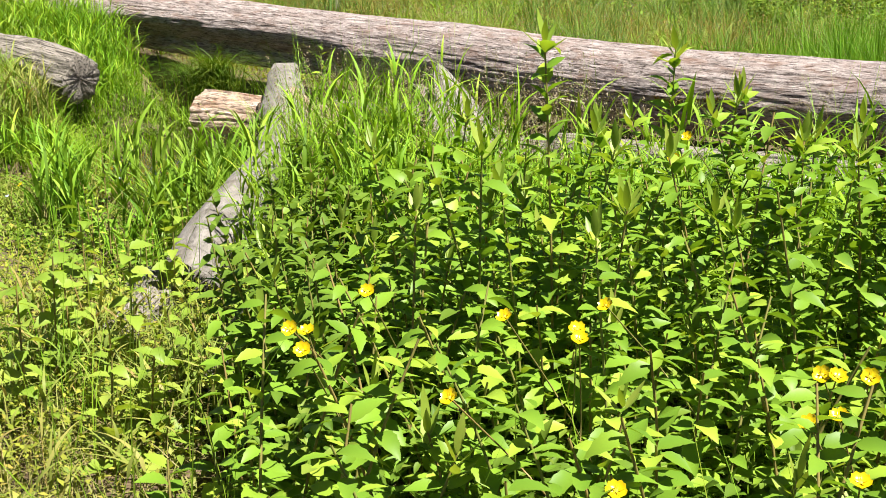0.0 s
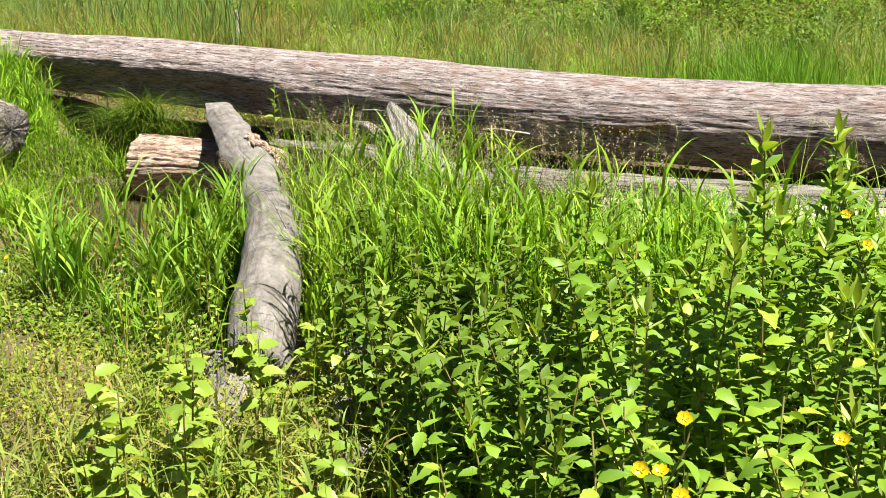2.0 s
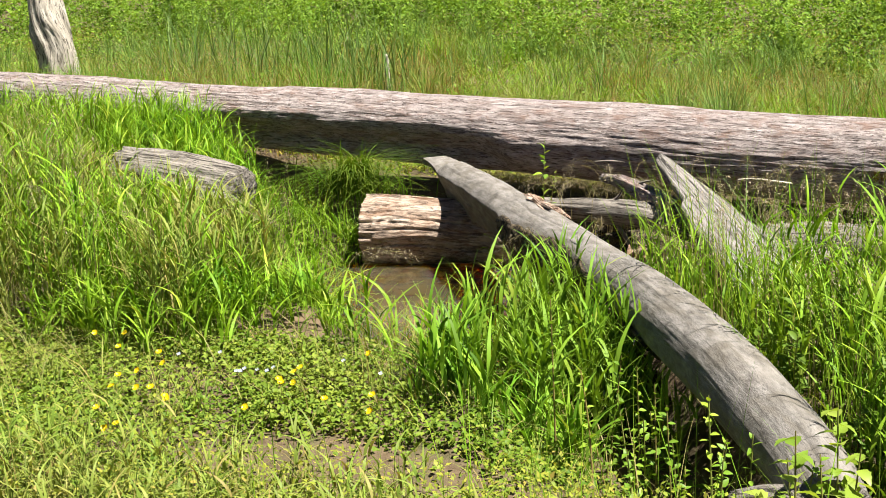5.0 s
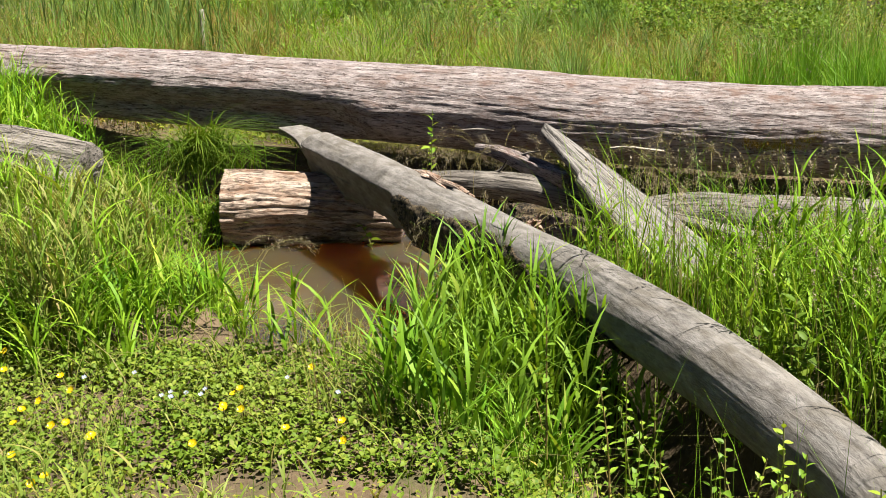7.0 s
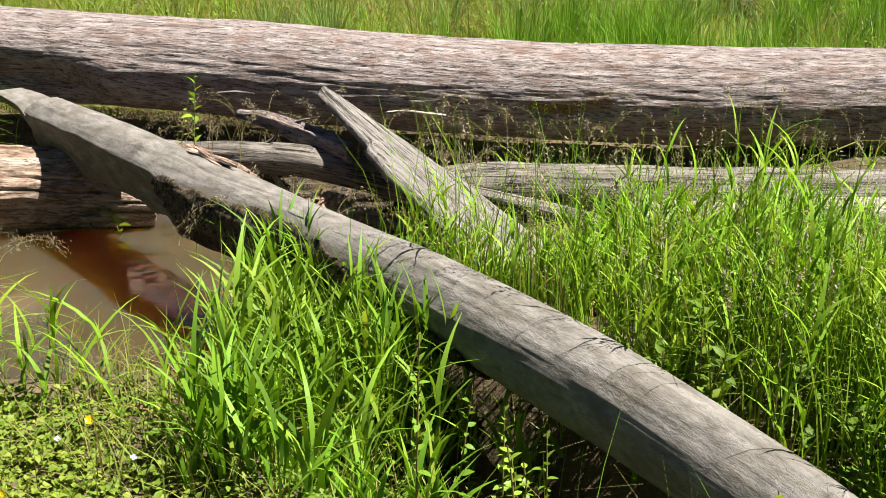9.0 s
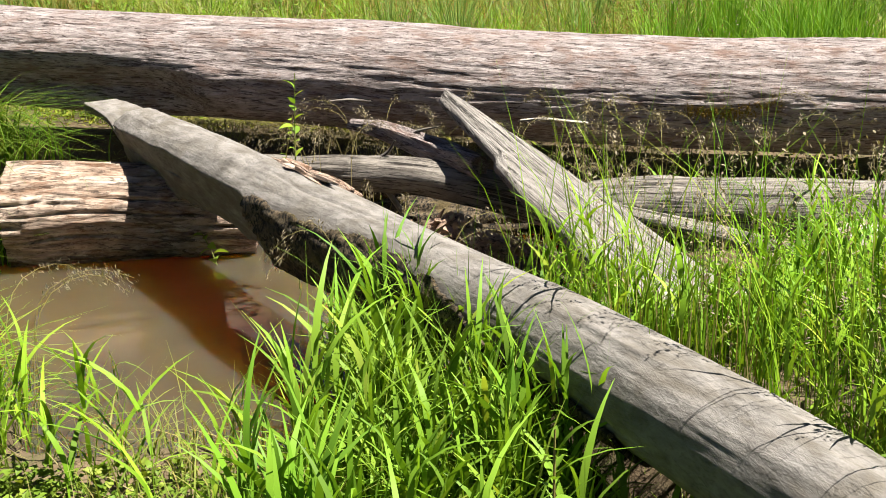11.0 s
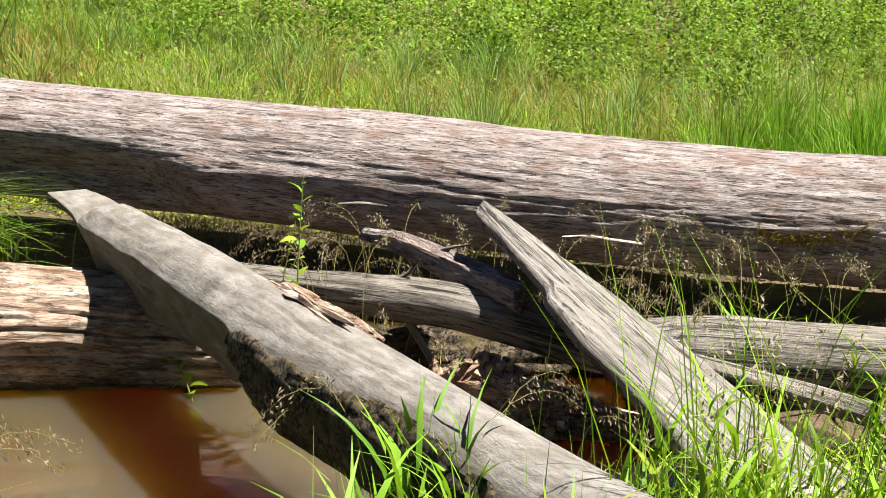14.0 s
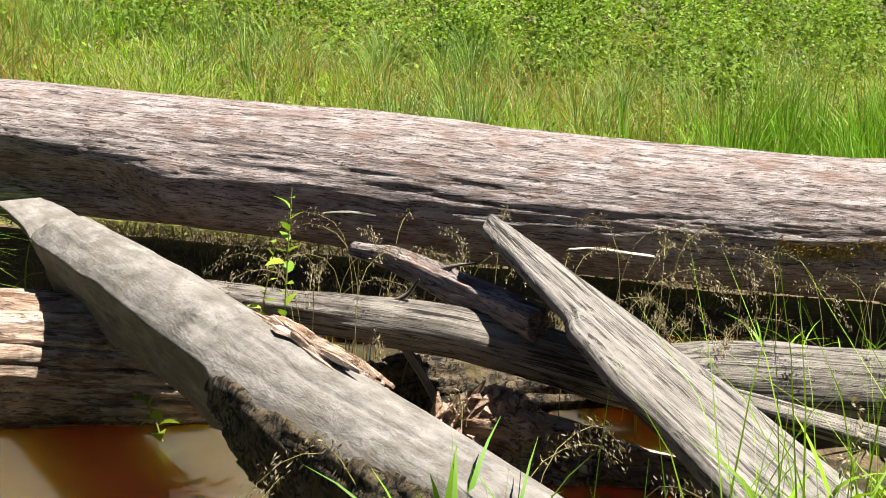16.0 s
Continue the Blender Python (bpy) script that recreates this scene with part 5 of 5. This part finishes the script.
    leafy_stem.matrix_basis = pose(.50, -.66, .22, 0, 8, 0)


build_herbs()


# ---- flowers ----
def petal_mesh(name, length, width, mat):
    V, F = [], []
    for s, w in ((0, .25), (.4, .8), (.75, 1.0), (1.0, .55)):
        z = length * (.10 + .38 * s * s)
        V += [(length * s, -width * w / 2, z + .001), (length * s, 0, z - .0015), (length * s, width * w / 2, z + .001)]
    for i in range(3):
        for c in (0, 1):
            F.append((3 * i + c, 3 * i + c + 1, 3 * i + c + 4, 3 * i + c + 3))
    return mesh_from(name, V, F, mat)


def flower(name, petals, size, mat, stem, label, category, group):
    root = tagged(new(name), label, category, group)
    part_of(root, "stem", stem_mesh("stem", [(0, 0, -stem, .0014), (.01, .004, -stem * .5, .0013), (0, 0, 0, .0012)], M_STEM))
    pm = petal_mesh("petal", size / 2, size * .5, mat)
    for i in range(petals):
        part_of(root, "petal", pm, "", Matrix.Rotation(i * 2 * math.pi / petals, 4, "Z"))
    bm = bmesh.new()
    bmesh.ops.create_icosphere(bm, subdivisions=1, radius=size * .12)
    for v in bm.verts:
        v.co.z = v.co.z * .6 + size * .06
    me = bpy.data.meshes.new("centre")
    bm.to_mesh(me)
    bm.free()
    me.materials.append(M_CENTRE)
    part_of(root, "centre", me, "yellow-green flower centre")
    return root


def build_flowers():
    r = random.Random(5)
    tall = flower("buttercup", 5, .026, M_PETAL, .50, "bright yellow buttercup flower among tall herbs", "flower", "buttercups")
    low = flower("buttercup", 5, .027, M_PETAL, .13, "bright yellow buttercup flower over creeping leaves", "flower", "buttercups")
    blue = flower("blue_flower", 4, .018, M_BLUE, .12, "tiny pale blue flower over creeping leaves", "flower", "blue flowers")
    high = [(3.99, -6.23, 1.02), (3.95, -6.39, 1.0), (3.98, -6.39, 1.0), (4.02, -6.46, 1.0), (4.23, -6.22, 1.01), (4.35, -6.1, 1.01), (4.34, -6.2, 1.0), (4.36, -6.24, 1.0), (4.27, -6.48, .98),
            (4.2, -5.17, 1.12), (4.25, -5.44, 1.12), (4.7, -6.2, .99), (4.72, -6.2, .99), (4.76, -6.18, .99), (4.71, -6.33, .97), (4.74, -6.29, .97), (4.79, -6.43, .95), (4.54, -6.58, .95)]
    first = True
    for x, y, z in high:
        m = pose(x, y, z, 35 + r.uniform(-15, 15), r.uniform(-20, 20), r.uniform(0, 360) * 0)
        if first:
            tall.matrix_basis, first = m, False
        else:
            copy_thing(tall, m)
    flat = [(-.42, -4.0), (-.18, -4.22), (-.08, -4.19), (-.17, -4.08), (-.18, -4.39), (-.16, -4.37), (-.01, -4.47), (0, -4.4), (.11, -4.47), (.14, -4.52), (.45, -4.23), (.47, -4.28), (.47, -4.11), (.45, -4.12),
            (.53, -4.28), (.44, -4.48), (.7, -4.38), (.87, -4.35), (.89, -4.42), (.66, -3.9), (.1, -4.82), (.12, -4.78), (-.52, -3.81), (-.63, -3.87), (-.03, -4.68)]
    first = True
    for x, y in flat:
        m = pose(x, y, .43 + r.uniform(-.02, .02), 25 + r.uniform(-15, 15), r.uniform(-20, 20), 0)
        if first:
            low.matrix_basis, first = m, False
        else:
            copy_thing(low, m)
    first = True
    for x, y in ((.06, -4.0), (.23, -4.11), (.28, -4.1), (.27, -4.21), (.35, -4.15), (.34, -4.08), (.21, -4.14), (1.0, -3.6), (.8, -4.11), (-.1, -4.05), (.6, -4.0)):
        m = pose(x, y, .42 + r.uniform(-.02, .02), 25, r.uniform(-20, 20), 0)
        if first:
            blue.matrix_basis, first = m, False
        else:
            copy_thing(blue, m)


build_flowers()


# ---- seeding grasses in front of the fallen log ----
def seed_grass(height, droop, seed, label):
    """An arching stalk with a drooping open seed head."""
    r = np.random.default_rng(seed)
    root = tagged(new("seeding_grass"), label, "grass", "seeding grasses")
    pts = [(0, 0, -0.03, .0016), (droop * .08, 0, height * .5, .0014), (droop * .35, 0, height * .88, .0011), (droop, 0, height * .97, .0007), (droop * 1.5, 0, height * .82, .0005)]
    part_of(root, "stalk", stem_mesh("stalk", pts, M_DRY))
    s = spline(pts, 60)[32:, :3]
    n = 110
    c = s[r.integers(0, len(s), n)] + r.normal(0, .011, (n, 3))
    d = r.normal(0, .5, (n, 3)) + (0.4, 0, -1.0)
    d /= np.linalg.norm(d, axis=1)[:, None]
    sd = np.cross(d, r.normal(0, 1, (n, 3)))
    sd /= np.linalg.norm(sd, axis=1)[:, None]
    L = r.uniform(.008, .018, n)[:, None]
    V = np.stack([c - d * L * .5, c + sd * L * .13, c + d * L * .5, c - sd * L * .13], 1).reshape(-1, 3)
    part_of(root, "seed_head", mesh_from("seed_head", V, np.arange(n * 4).reshape(-1, 4), M_SEED))
    return root


def build_seed_grass():
    r = random.Random(21)
    lab = "tan seeding grass with a drooping seed head"
    kinds = [seed_grass(h, d, i, lab) for i, (h, d) in enumerate(((.34, .20), (.44, .24), (.30, .16), (.54, .22)))]
    spots = []
    for i in range(64):
        spots.append((r.uniform(.62, 2.05), r.uniform(-.95, -.12), r.randrange(4)))
    for i in range(26):
        spots.append((r.uniform(2.0, 5.0), r.uniform(-.9, -.15), r.randrange(4)))
    for i in range(14):
        spots.append((r.uniform(.9, 1.7), r.uniform(-2.6, -2.1), r.choice((1, 3))))
    for i in range(24):
        spots.append((r.uniform(-2.5, .2), r.uniform(-3.2, -2.4), r.choice((1, 3))))
    for i, (x, y, k) in enumerate(spots):
        z = max(float(ground_z(x, y)), .02)
        m = pose(x, y, z, r.uniform(-8, 8), r.uniform(-8, 8), r.uniform(0, 360))
        if i < 4:
            kinds[i].matrix_basis = m
        else:
            copy_thing(kinds[k], m)


build_seed_grass()


def build_pond_weed():
    weed = herb(.93, 17, HERB_LEAVES, "tall spindly weed with drooping leaves behind the smooth log", 77, False, .05, .45, .62, "pond_weed", "")
    weed.matrix_basis = pose(.66, -1.37, -.05, 0, 0, 40)


build_pond_weed()
